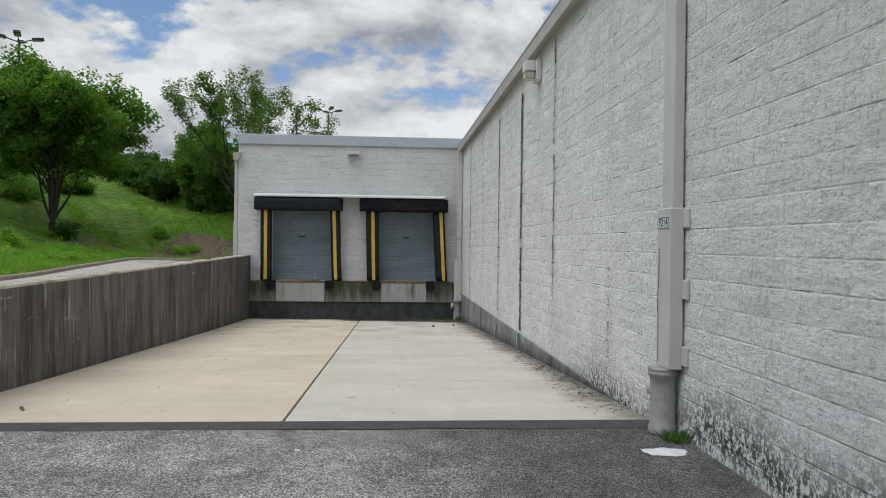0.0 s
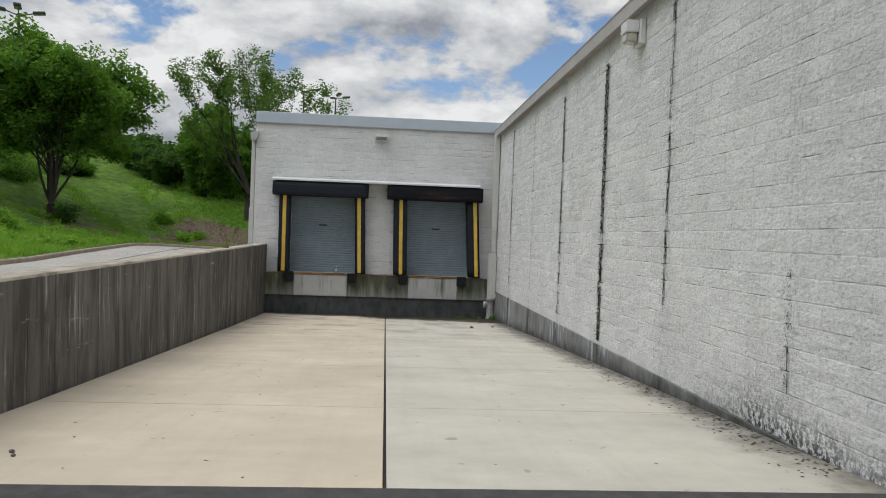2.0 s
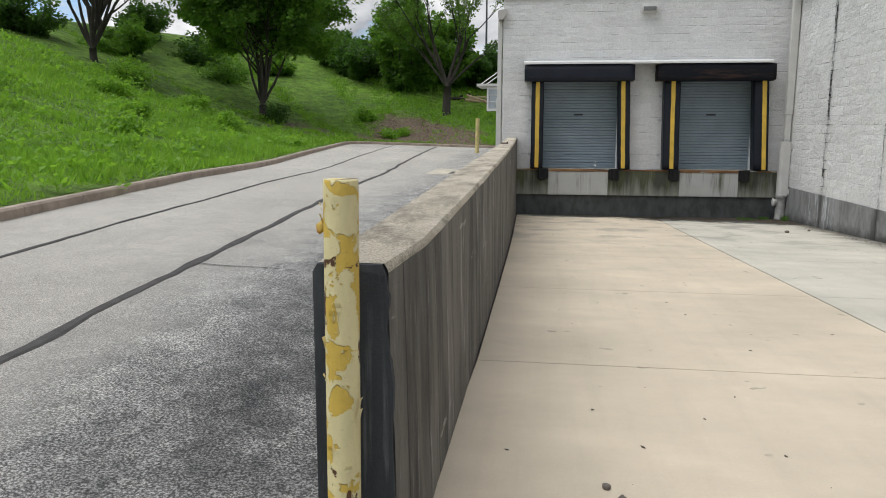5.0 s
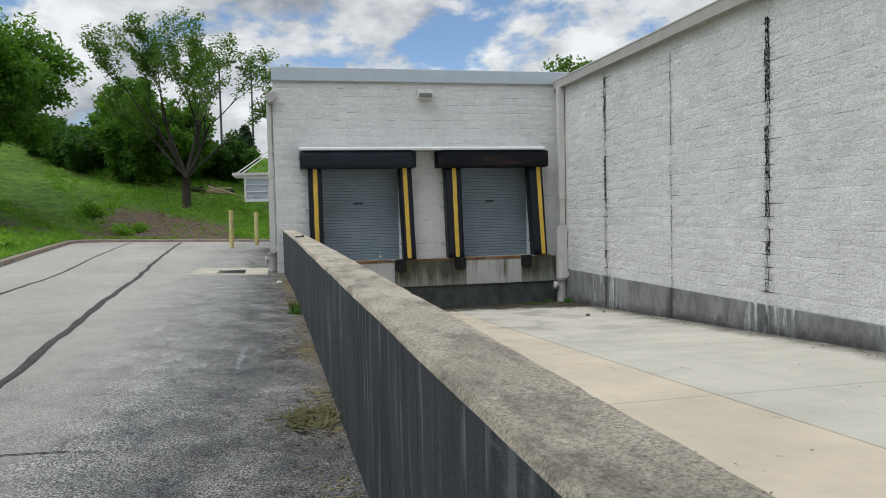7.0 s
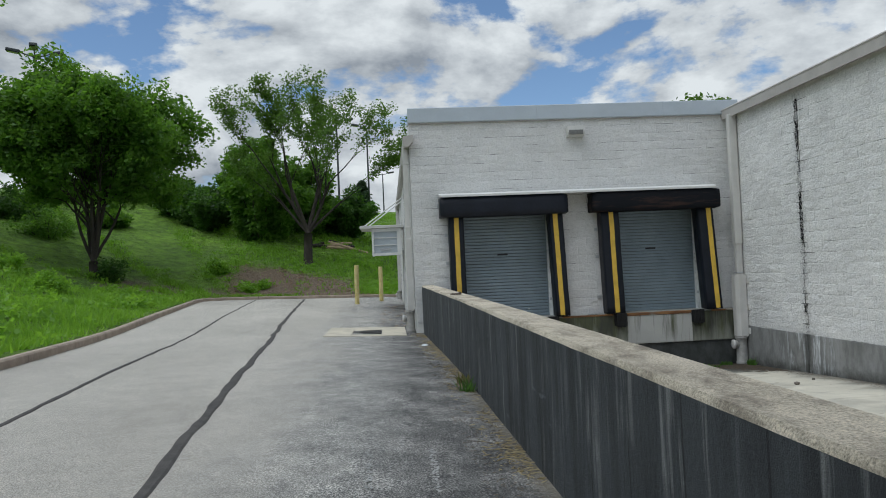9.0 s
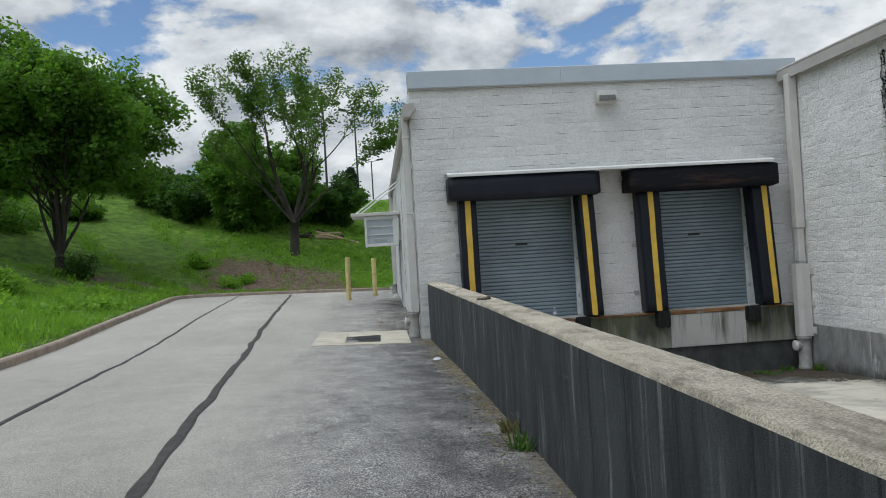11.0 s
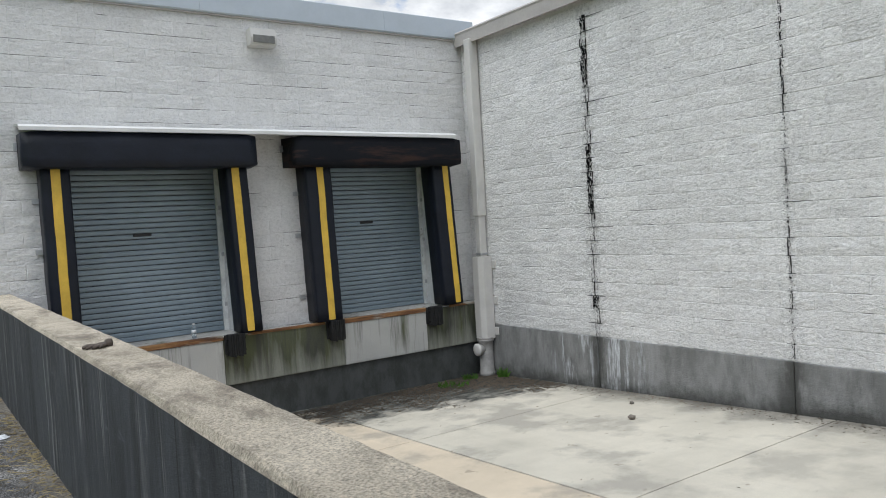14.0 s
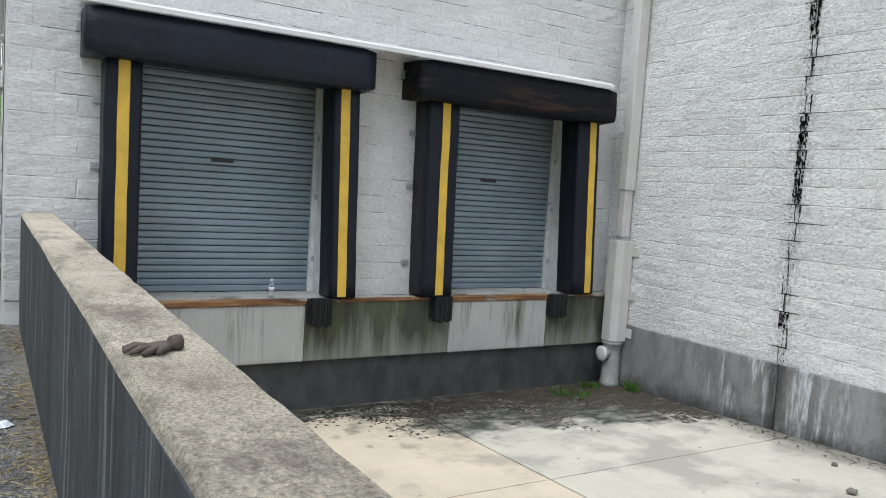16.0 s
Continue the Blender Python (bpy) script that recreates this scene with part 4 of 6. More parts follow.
def dock_face():
    root = thing("dock_edge", "stained concrete dock edge under the doors", "loading dock", kind="structure")
    x0, x1 = -4.30, 3.165
    yf = 26.47
    part("foundation", boxbm(x0, x1, yf + 0.05, DOCK_Y + 0.02, -0.9, 0.055, 0.008), M_FOOT, root, "dark recessed footing")
    cuts = [x0, -3.16, -1.50, 0.42, 1.98, x1]
    for i, (a, b) in enumerate(zip(cuts, cuts[1:])):
        pale = i in (1, 3)
        part("dock_panel", boxbm(a + 0.003, b - 0.003, yf - (0.006 if pale else 0), DOCK_Y + 0.02, 0.058, SILL_Z - 0.055 if pale else SILL_Z - 0.015, 0.008), M_DOCKPALE if pale else M_DOCKFACE, root,
             "pale concrete panel with drips" if pale else "green-black stained concrete")
    part("ledge", boxbm(x0, x1, yf - 0.012, DOCK_Y + 0.005, SILL_Z - 0.012, SILL_Z + 0.004, 0.004), M_DOCKPALE, root, "grimy ledge")
    for a, b in DOORS:
        part("door_sill", boxbm(a, b, 26.5, 27.6, SILL_Z - 0.05, SILL_Z + 0.012, 0.004), M_DOCKPALE, root)
    for a, b in ((-3.16, -1.50), (0.42, 1.98)):
        bm = boxbm(a, b, yf - 0.02, yf + 0.08, SILL_Z - 0.055, SILL_Z + 0.014, 0.006)
        part("steel_edge", bm, M_RUST, root, "rusted steel edge angle")
    for a, b in ((x0, -3.2), (-1.14, 0.1), (2.45, x1)):
        part("edge_strip", boxbm(a, b, yf - 0.016, yf + 0.06, SILL_Z - 0.03, SILL_Z + 0.008, 0.005), M_RUST, root, "rust-stained edge")


dock_face()


def dock_bumper(x0, x1):
    root = thing("dock_bumper", "laminated black rubber dock bumper on the dock edge", "dock bumper", group="dock bumpers")
    n = 7
    for i in range(n):
        a = x0 + (x1 - x0) * i / n
        part("rubber_ply", boxbm(a + 0.002, a + (x1 - x0) / n - 0.002, 26.33 + 0.008 * (i % 2), 26.44, 0.49 - 0.01 * (i % 3), 0.80, 0.006), M_RUBBER, root)
    part("back_plate", boxbm(x0 - 0.03, x1 + 0.02, 26.435, 26.463, 0.51, 0.79, 0.003), M_RUBBER, root)
    for z in (0.56, 0.73):
        part("bolt", lathe([(0.014, x0 - 0.02), (0.014, x1 + 0.02)], (0, 26.39, z), "x", 8), M_RUBBER, root)


for a in (-3.42, -1.46, 0.14, 1.99):
    dock_bumper(a, a + 0.24)


# ---- loading doors ----
def shutter(a, b, number):
    root = thing("roller_door", "closed grey-blue corrugated steel roller door, dusty", "roller door", group="dock roller doors")
    y, z0, z1, pitch = 27.1, SILL_Z + 0.02, 3.46, 0.0762
    # curtain of interlocking slats, each a shallow curve with a dark gap under it
    n = int((z1 - z0) / pitch)
    for i in range(n):
        zb = z0 + 0.07 + i * pitch
        prof = [(y + 0.014, zb), (y - 0.002, zb + 0.005), (y - 0.006, zb + 0.014), (y - 0.0075, zb + 0.036), (y - 0.006, zb + 0.058), (y - 0.002, zb + 0.066), (y + 0.014, zb + 0.0705), (y + 0.018, zb + 0.03)]
        part("slat", prism(prof, "x", a + 0.055, b - 0.055), M_SHUTTER, root)
    # black sheet behind the slats, put there as the shade in their gaps
    part("backing", boxbm(a + 0.05, b - 0.05, y + 0.02, y + 0.03, z0, z1), M_SLOT, root)
    part("bottom_bar", boxbm(a + 0.05, b - 0.05, y - 0.02, y + 0.018, z0, z0 + 0.068, 0.006), M_SHUTTER, root, "bottom bar with rubber seal")
    cx = -2.35 if number == 0 else 1.28
    part("pull_slot", boxbm(cx - 0.125, cx + 0.125, y - 0.016, y - 0.004, 2.265, 2.31, 0.004), M_SLOT, root, "black recessed pull handle")
    for s, x in ((1, a), (-1, b)):
        g = part("guide", boxbm(min(x, x + s * 0.075), max(x, x + s * 0.075), y - 0.045, y + 0.035, SILL_Z + 0.012, z1, 0.004), M_JAMB, root, "painted steel guide")
        for z in (1.15, 1.9, 2.6):
            part("guide_bracket", boxbm(min(x + s * 0.004, x + s * 0.05), max(x + s * 0.004, x + s * 0.05), y - 0.06, y - 0.044, z, z + 0.06, 0.002), M_GALV, g)


def jambs(a, b):
    root = thing("door_frame", "white painted steel door frame, rusting at the foot", "door frame", group="dock door frames")
    for x0, x1 in ((a - 0.01, a + 0.012), (b - 0.012, b + 0.01)):
        part("jamb", boxbm(x0, x1, DOCK_Y - 0.012, 27.3, SILL_Z, HEAD_Z, 0.003), M_JAMB, root)
    part("head", boxbm(a - 0.01, b + 0.01, DOCK_Y - 0.012, 27.3, HEAD_Z - 0.012, HEAD_Z + 0.01, 0.003), M_JAMB, root)


def dock_seal(hood_x0, hood_x1, pads, worn):
    root = thing("dock_seal", "black dock seal with yellow stripes and a scuffed brown head" if worn else "black vinyl dock seal with yellow striped side pads", "dock seal", group="dock seals")
    zt, zb = 3.24, 0.80
    for c, w, lean, stripe, s in pads:
        bm = bmesh.new()
        rings = []
        for i in range(13):
            k = i / 12
            z = zb + (zt - zb) * k
            off = lean * (1 - k) + 0.006 * noise.noise((c * 5, z * 2.5, 1))
            bulge = 0.008 * noise.noise((c * 3, z * 4, 5))
            y0, y1 = 26.34 + bulge, DOCK_Y - 0.006
            hw = w / 2 + 0.005 * noise.noise((c, z * 3, 9))
            ring = [(c - hw, y1), (c - hw, y0 + 0.035), (c - hw + 0.012, y0 + 0.008), (c - hw + 0.04, y0), (c + hw - 0.04, y0), (c + hw - 0.012, y0 + 0.008), (c + hw, y0 + 0.035), (c + hw, y1)]
            rings.append([bm.verts.new((x + off, y, z)) for x, y in ring])
        for p, q in zip(rings, rings[1:]):
            for i in range(8):
                bm.faces.new((p[i], p[(i + 1) % 8], q[(i + 1) % 8], q[i]))
        bm.faces.new(rings[0]); bm.faces.new(rings[-1])
        pad = part("side_pad", bm, M_VINYL, root, "", True)
        # stripe sewn on the front
        bm = bmesh.new()
        sx = stripe
        prev = None
        for i in range(13):
            k = i / 12
            z = zb + 0.02 + (zt - zb - 0.02) * k
            off = lean * (1 - k) + 0.006 * noise.noise((c * 5, z * 2.5, 1))
            y0 = 26.34 + 0.008 * noise.noise((c * 3, z * 4, 5)) - 0.004
            hw = 0.055 + 0.003 * noise.noise((c, z * 9, 2))
            cur = [bm.verts.new((sx + off + q, y0 + d, z)) for q, d in ((-hw, 0.004), (-hw + 0.004, 0), (hw - 0.004, 0), (hw, 0.004))]
            if prev:
                for i2 in range(3):
                    bm.faces.new((prev[i2], prev[i2 + 1], cur[i2 + 1], cur[i2]))
            prev = cur
        part("stripe", bm, M_YELLOW, pad, "yellow guide stripe")
        for z in (1.15, 2.1, 2.75):
            xo = c - s * (w / 2 + 0.03)
            part("clip", boxbm(xo - 0.045, xo + 0.045, DOCK_Y - 0.03, DOCK_Y - 0.012, z, z + 0.07, 0.003), M_GALV, pad, "galvanised clip")
    # head pad: a soft stuffed box
    bm = bmesh.new()
    rings = []
    n = 22
    for i in range(n + 1):
        k = i / n
        x = hood_x0 + (hood_x1 - hood_x0) * k
        e = min(1.0, min(i, n - i) / 1.0)
        sag = 0.012 * math.sin(k * math.pi) + 0.007 * noise.noise((x * 2, 0, 3))
        b2 = 0.012 * noise.noise((x * 1.7, 3, 1))
        g = 0.0 if e else 0.02
        ring = [(DOCK_Y - 0.006, 3.625), (26.21 + g, 3.62 - g), (26.175 + g + b2, 3.605 - g), (26.165 + g + b2, 3.45), (26.16 + g + b2 * 1.5, 3.30 - sag), (26.165 + g, 3.185 - sag + g), (26.185 + g, 3.168 - sag + g), (26.5, 3.165 - sag), (DOCK_Y - 0.006, 3.18)]
        rings.append([bm.verts.new((x, y, z)) for y, z in ring])
    for p, q in zip(rings, rings[1:]):
        for i in range(9):
            bm.faces.new((p[i], p[(i + 1) % 9], q[(i + 1) % 9], q[i]))
    bm.faces.new(rings[0]); bm.faces.new(rings[-1])
    part("head_pad", bm, M_HOOD_WORN if worn else M_VINYL, root, "scuffed brown-black head pad" if worn else "", True)
    part("hook", boxbm(hood_x0 - 0.045, hood_x0 - 0.004, 26.62, 26.66, 3.42, 3.52, 0.004), M_GALV, root, "galvanised hook")


for i, (a, b) in enumerate(DOORS):
    shutter(a, b, i)
    jambs(a, b)
dock_seal(-3.86, -0.92, ((-3.50, 0.34, 0.01, -3.50, 1), (-1.18, 0.32, 0.08, -1.205, -1)), False)
dock_seal(-0.33, 2.68, ((0.09, 0.43, 0.06, 0.11, 1), (2.37, 0.38, 0.13, 2.44, -1)), True)


def flashing():
    root = thing("drip_flashing", "white metal drip flashing over both dock seals", "flashing")
    part("flashing_sheet", prism([(26.13, 3.62), (26.13, 3.665), (26.20, 3.70), (DOCK_Y - 0.02, 3.755), (DOCK_Y - 0.02, 3.735), (26.21, 3.685), (26.145, 3.645), (26.145, 3.62)], "x", -3.88, -0.6), M_WHITE, root)
    part("flashing_sheet", prism([(26.135, 3.62), (26.135, 3.665), (26.20, 3.70), (DOCK_Y - 0.02, 3.755), (DOCK_Y - 0.02, 3.735), (26.21, 3.685), (26.15, 3.645), (26.15, 3.62)], "x", -0.598, 2.58), M_WHITE, root)


flashing()


def coping():
    root = thing("roof_coping", "grey-blue metal coping along the parapet", "coping", kind="structure")
    x = DOCK_X0 - 0.03
    while x < 3.3:
        b = min(x + 3.05, 3.45)
        part("coping_length", prism([(26.64, 5.42), (26.625, 5.44), (26.64, 5.76), (26.66, 5.775), (27.02, 5.75), (27.02, 5.42)], "x", x, b - 0.003), M_COPING, root)
        x = b
    # gravel stop line below
    part("cleat", boxbm(DOCK_X0 - 0.01, 3.05, 26.655, 26.7, 5.395, 5.42, 0.003), M_FASCIA, root)


coping()


M_LENSGREY = plain("dull_lens", (0.16, 0.16, 0.15), 0.3, vary=0.2, scale=12)


def wall_pack(x, y, z):
    """A flood lamp on the dock wall over the doors."""
    root = thing("wall_light", "boxy metal flood lamp fixed over the dock doors", "wall lamp")
    hs = part("housing", prism([(y, z - 0.01), (y - 0.16, z + 0.0), (y - 0.20, z + 0.10), (y - 0.17, z + 0.245), (y - 0.02, z + 0.25), (y, z + 0.22)], "x", x - 0.2, x + 0.2, 0.008), M_PIPE, root)
    part("lens", boxbm(x - 0.165, x + 0.165, y - 0.206, y - 0.186, z + 0.03, z + 0.14, 0.004), M_LENSGREY, hs, "grey ribbed lens")
    for i in range(5):
        part("lens_bar", boxbm(x - 0.15 + i * 0.07, x - 0.135 + i * 0.07, y - 0.212, y - 0.204, z + 0.035, z + 0.135), M_LENSGREY, hs)
    part("mounting_plate", boxbm(x - 0.12, x + 0.12, y - 0.004, y + 0.008, z + 0.02, z + 0.2), M_PIPE, root)


wall_pack(-0.57, DOCK_Y - 0.01, 4.99)


def side_flood(y, z):
    root = thing("wall_light", "white box flood lamp under the eave", "wall lamp")
    part("back_box", boxbm(WALL_X - 0.10, WALL_X - 0.01, y - 0.17, y + 0.17, z - 0.16, z + 0.19, 0.012), M_WHITE, root)
    bd = part("lamp_head", prism([(y - 0.14, z + 0.17), (y + 0.14, z + 0.17), (y + 0.14, z + 0.0), (y - 0.14, z + 0.0)], "x", WALL_X - 0.28, WALL_X - 0.102, 0.012), M_WHITE, root)
    lens = M_LENS
    part("lens", prism([(y - 0.125, z - 0.002), (y + 0.125, z - 0.002), (y + 0.10, z - 0.13), (y - 0.10, z - 0.13)], "x", WALL_X - 0.27, WALL_X - 0.112, 0.02), lens, bd, "cloudy yellowed lens")


M_LENS = plain("yellowed_lens", (0.5, 0.47, 0.38), 0.25, vary=0.15, scale=12)
side_flood(13.2, 4.98)


# ---- downspouts ----
def brackets(root, faces, mat=M_PIPE):
    for bx in faces:
        b = part("strap", boxbm(*bx, 0.004), mat, root, "painted strap")


def corner_downspout():
    root = thing("downspout", "grey-white downspout with a steel guard in the corner", "downspout", group="downspouts")
    y = 26.27
    part("upper_pipe", boxbm(2.985, 3.165, y - 0.09, y + 0.07, 2.28, 5.34, 0.012), M_PIPE, root)
    part("lower_pipe", boxbm(3.005, 3.15, y - 0.07, y + 0.05, 1.5, 2.30, 0.012), M_PIPE, root)
    part("collar", boxbm(2.995, 3.16, y - 0.08, y + 0.06, 1.60, 1.64, 0.006), M_GALV, root)
    part("guard", prism([(2.93, y + 0.10), (2.93, y - 0.06), (2.99, y - 0.15), (3.165, y - 0.15), (3.165, y + 0.10)], "z", 0.14, 1.57, 0.006), M_PIPE, root, "folded steel pipe guard")
    brackets(root, [(3.155, 3.185, y - 0.25, y - 0.15, z, z + 0.13) for z in (1.36, 0.74, 0.20)])
    boot(root, 3.04, y - 0.02, -0.52, 0.16, 0.125, (-1, 0))


def boot(root, x, y, z0, z1, r, way, mat=M_BOOT):
    h = z1 - z0
    b = part("cast_boot", lathe([(r * 0.95, z0), (r * 1.12, z0 + 0.02), (r * 1.12, z0 + 0.07), (r, z0 + 0.09), (r * 0.98, z0 + h * 0.75), (r * 1.05, z1 - 0.075), (r * 1.16, z1 - 0.06), (r * 1.16, z1 - 0.035), (r * 1.08, z1 - 0.03), (r * 1.16, z1 - 0.02), (r * 1.16, z1), (r, z1)], (x, y, 0), "z", 28), mat, root, "cast iron pipe boot", True)
    zc = z1 - 0.20
    if way[0]:
        part("cleanout", lathe([(r * 0.72, way[0] * r * 0.6), (r * 0.74, way[0] * r * 1.35), (r * 0.86, way[0] * r * 1.40), (r * 0.86, way[0] * r * 1.62), (r * 0.6, way[0] * r * 1.72), (r * 0.22, way[0] * r * 1.75)], (x, y, zc), "x", 24), M_PIPE, b, "round cleanout cap", True)
    else:
        part("cleanout", lathe([(r * 0.72, way[1] * r * 0.6), (r * 0.74, way[1] * r * 1.35), (r * 0.86, way[1] * r * 1.40), (r * 0.86, way[1] * r * 1.62), (r * 0.6, way[1] * r * 1.72), (r * 0.22, way[1] * r * 1.75)], (x, y, zc), "y", 24), M_PIPE, b, "round cleanout cap", True)


corner_downspout()


def front_downspout():
    root = thing("downspout", "tall grey-white downspout with a dented guard and number plate", "downspout", group="downspouts")
    part("upper_pipe", boxbm(3.075, 3.172, 6.95, 7.19, 2.3, 5.36, 0.01), M_PIPE, root)
    guard = part("guard", boxbm(3.05, 3.172, 6.93, 7.23, 1.03, 2.40, 0.008), M_PIPE, root, "dented folded steel pipe guard")
    # split seam with buckled lip
    part("seam_lip", tube([(3.046, 7.17, 1.06), (3.043, 7.17, 1.45), (3.03, 7.15, 1.56), (3.036, 7.185, 1.64), (3.044, 7.17, 1.72), (3.046, 7.17, 2.05)], 0.0025, 6), M_CRACK, guard, "dark buckled seam")
    brackets(root, [(3.155, 3.184, 6.83, 6.93, z, z + 0.16) for z in (2.23, 1.63, 1.07)])
    boot(root, 3.06, 7.08, 0.45, 1.03, 0.108, (0, 1), M_BOOT)
    plate = part("number_plate", boxbm(3.044, 3.05, 6.95, 7.21, 2.225, 2.325, 0.0015), M_SIGN, root, "white house number plate with navy digits")
    cu = bpy.data.curves.new("digits", "FONT")
    cu.body, cu.size, cu.align_x, cu.align_y, cu.extrude = "9214", 0.105, "CENTER", "CENTER", 0.0008
    tmp = bpy.data.objects.new("digits", cu)
    d = bpy.data.meshes.new_from_object(tmp)
    d.materials.append(M_INK)
    bpy.data.objects.remove(tmp)
    ob = obj("digits", d, plate, "navy digits")
    ob.matrix_basis = Matrix(((0, 0, -1, 3.0425), (-1, 0, 0, 7.08), (0, 1, 0, 2.275), (0, 0, 0, 1)))
    for bx in ((6.952, 6.958, 2.227, 2.323), (7.202, 7.208, 2.227, 2.323), (6.952, 7.208, 2.227, 2.232), (6.952, 7.208, 2.318, 2.323)):
        part("plate_border", boxbm(3.0425, 3.0445, *bx), M_INK, plate)


front_downspout()


# ---- bollards ----
def bollard(x, y, z0, z1, r, mat, label, lean=(0, 0), group=""):
    root = thing("bollard", label, "bollard", group=group)
    bm = bmesh.new()
    seg, rings = 20, []
    hs = [0.0, 0.1, 0.25, 0.4, 0.55, 0.7, 0.85, 0.97, 0.996, 1.0]
    for i, h in enumerate(hs):
        k = (r, r, r, r, r, r, r, r, r * 0.99, r * 0.95)[i]
        rings.append([bm.verts.new((x + lean[0] * h + k * math.cos(2 * math.pi * s / seg), y + lean[1] * h + k * math.sin(2 * math.pi * s / seg), z0 + (z1 - z0) * h)) for s in range(seg)])
    for p, q in zip(rings, rings[1:]):
        for s in range(seg):
            bm.faces.new((p[s], p[(s + 1) % seg], q[(s + 1) % seg], q[s]))
    bm.faces.new(rings[-1]); bm.faces.new(rings[0][::-1])
    part("post", bm, mat, root, "", True)
    return root


near = bollard(-3.832, 7.53, 0.42, 1.80, 0.055, M_BOLLARD, "yellow steel bollard with thick flaking paint and rust", (0.01, 0.0))
rnd = random.Random(3)
for i in range(16):
    # curled paint flakes standing off the post
    a, z = rnd.uniform(math.pi * 0.75, math.pi * 2.2), rnd.uniform(0.5, 1.72)
    s = rnd.uniform(0.007, 0.019)
    bm = bmesh.new()
    n = Vector((math.cos(a), math.sin(a), 0))
    t = Vector((-n.y, n.x, 0))
    c = Vector((-3.827, 7.53, z)) + n * 0.055
    grid = []
    for u in (-1, 0, 1):
        grid.append([bm.verts.new(c + t * u * s * (1 - 0.2 * abs(w)) + Vector((0, 0, w * s * 1.1)) + n * (0.001 + 0.006 * max(0, w) ** 2 + 0.002 * u * w)) for w in (-1, 0, 1)])
    for p in range(2):
        for q in range(2):
            bm.faces.new((grid[p][q], grid[p + 1][q], grid[p + 1][q + 1], grid[p][q + 1]))
    part("paint_flake", bm, M_BOLLARD, near)
bm = bmesh.new()
r = bmesh.ops.create_icosphere(bm, subdivisions=2, radius=1)
for v in r["verts"]:
    v.co = Vector((v.co.x * 0.019, v.co.y * 0.009, v.co.z * 0.021 + 0.008 * v.co.x)) * (1 + 0.8 * noise.noise(v.co * 2.2)) + Vector((-3.884, 7.525, 1.655))
part("rust_blister", bm, M_BLISTER, near, "orange-yellow blistered paint and rust", True)
bollard(-6.40, 39.6, 0.62, 2.30, 0.09, M_BOLLARD_FAR, "faded yellow steel bollard beside the building", (0.02, 0), "road bollards")
bollard(-5.45, 42.3, 0.62, 2.22, 0.09, M_BOLLARD_FAR, "faded yellow steel bollard near the far downspout", (0, 0), "road bollards")


# ---- side of the building along the road ----
SIDE_X, SIDE_END, SIDE_TOP = -4.50, 46.0, 5.0


def side_wall():
    root = thing("wall_west", "white painted block side wall along the road", "wall", kind="structure")
    part("wall_core", boxbm(SIDE_X + 0.008, SIDE_X + 0.3, DOCK_Y + 0.02, SIDE_END, -0.2, 5.4), M_MORTAR, root)
    part("gable_core", boxbm(SIDE_X + 0.3, 4.0, SIDE_END - 0.3, SIDE_END, -0.2, 5.4), M_MORTAR, root)
    y = 26.5
    while y < SIDE_END + 0.1:
        b = min(y + 3.05, SIDE_END + 0.15)
        part("fascia", prism([(SIDE_X - 0.12, 4.86), (SIDE_X - 0.14, 5.06), (SIDE_X - 0.11, 5.10), (SIDE_X + 0.1, 5.13), (SIDE_X + 0.1, 4.98), (SIDE_X - 0.0, 4.86)], "y", y, b - 0.004), M_FASCIA, root, "beige metal roof fascia")
        y = b
    for j in (29.0, 33.1, 38.7, 43.0):
        part("open_joint", boxbm(SIDE_X - 0.019, SIDE_X - 0.014, j - 0.012, j + 0.012, 1.2, 4.8), M_CRACK, root, "dark control joint")
    return root


SIDE_ROOT = side_wall()


def roof():
    bm = boxbm(SIDE_X + 0.3, 16.0, DOCK_Y + 0.3, SIDE_END - 0.3, 5.3, 5.4)
    tagged(part("roof", bm, M_FASCIA), "flat roof behind the parapet", "roof", kind="structure")
    bm = boxbm(WALL_X + 0.3, 16.0, -14, DOCK_Y + 0.29, 5.3, 5.4)
    tagged(part("roof", bm, M_FASCIA), "flat roof of the long building", "roof", kind="structure")
    for bx in ((15.9, 16.1, -14, SIDE_END, -0.5, 5.3), (WALL_X + 0.3, 15.9, -14.2, -14, -0.5, 5.3)):
        tagged(part("wall_back", boxbm(*bx), M_DOCK), "plain painted rear wall", "wall", kind="structure")
    # dim storeroom behind the doors
    tagged(part("wall_inside", boxbm(-4.1, 3.2, 30.9, 31.0, 0.5, 5.2), M_MORTAR), "plain inner wall", "wall", kind="structure")


roof()


def side_downspout(y, group="downspouts"):
    root = thing("downspout", "grey-white square downspout with a cast boot", "downspout", group=group)
    x0, x1 = SIDE_X - 0.15, SIDE_X - 0.03
    part("pipe", boxbm(x0, x1, y - 0.09, y + 0.09, 1.05, 4.9, 0.012), M_PIPE, root)
    brackets(root, [(x0 - 0.012, SIDE_X - 0.016, y - 0.1, y + 0.1, z, z + 0.035) for z in (1.5, 3.0, 4.5)])
    part("guard", boxbm(x0 - 0.018, x1 + 0.005, y - 0.12, y + 0.115, 1.06, 2.75, 0.008), M_PIPE, root, "folded steel pipe guard")
    z = road_z(-4.6, y)
    boot(root, SIDE_X - 0.125, y, z - 0.02, 1.08, 0.105, (-1, 0))


side_downspout(26.95)
side_downspout(44.2)


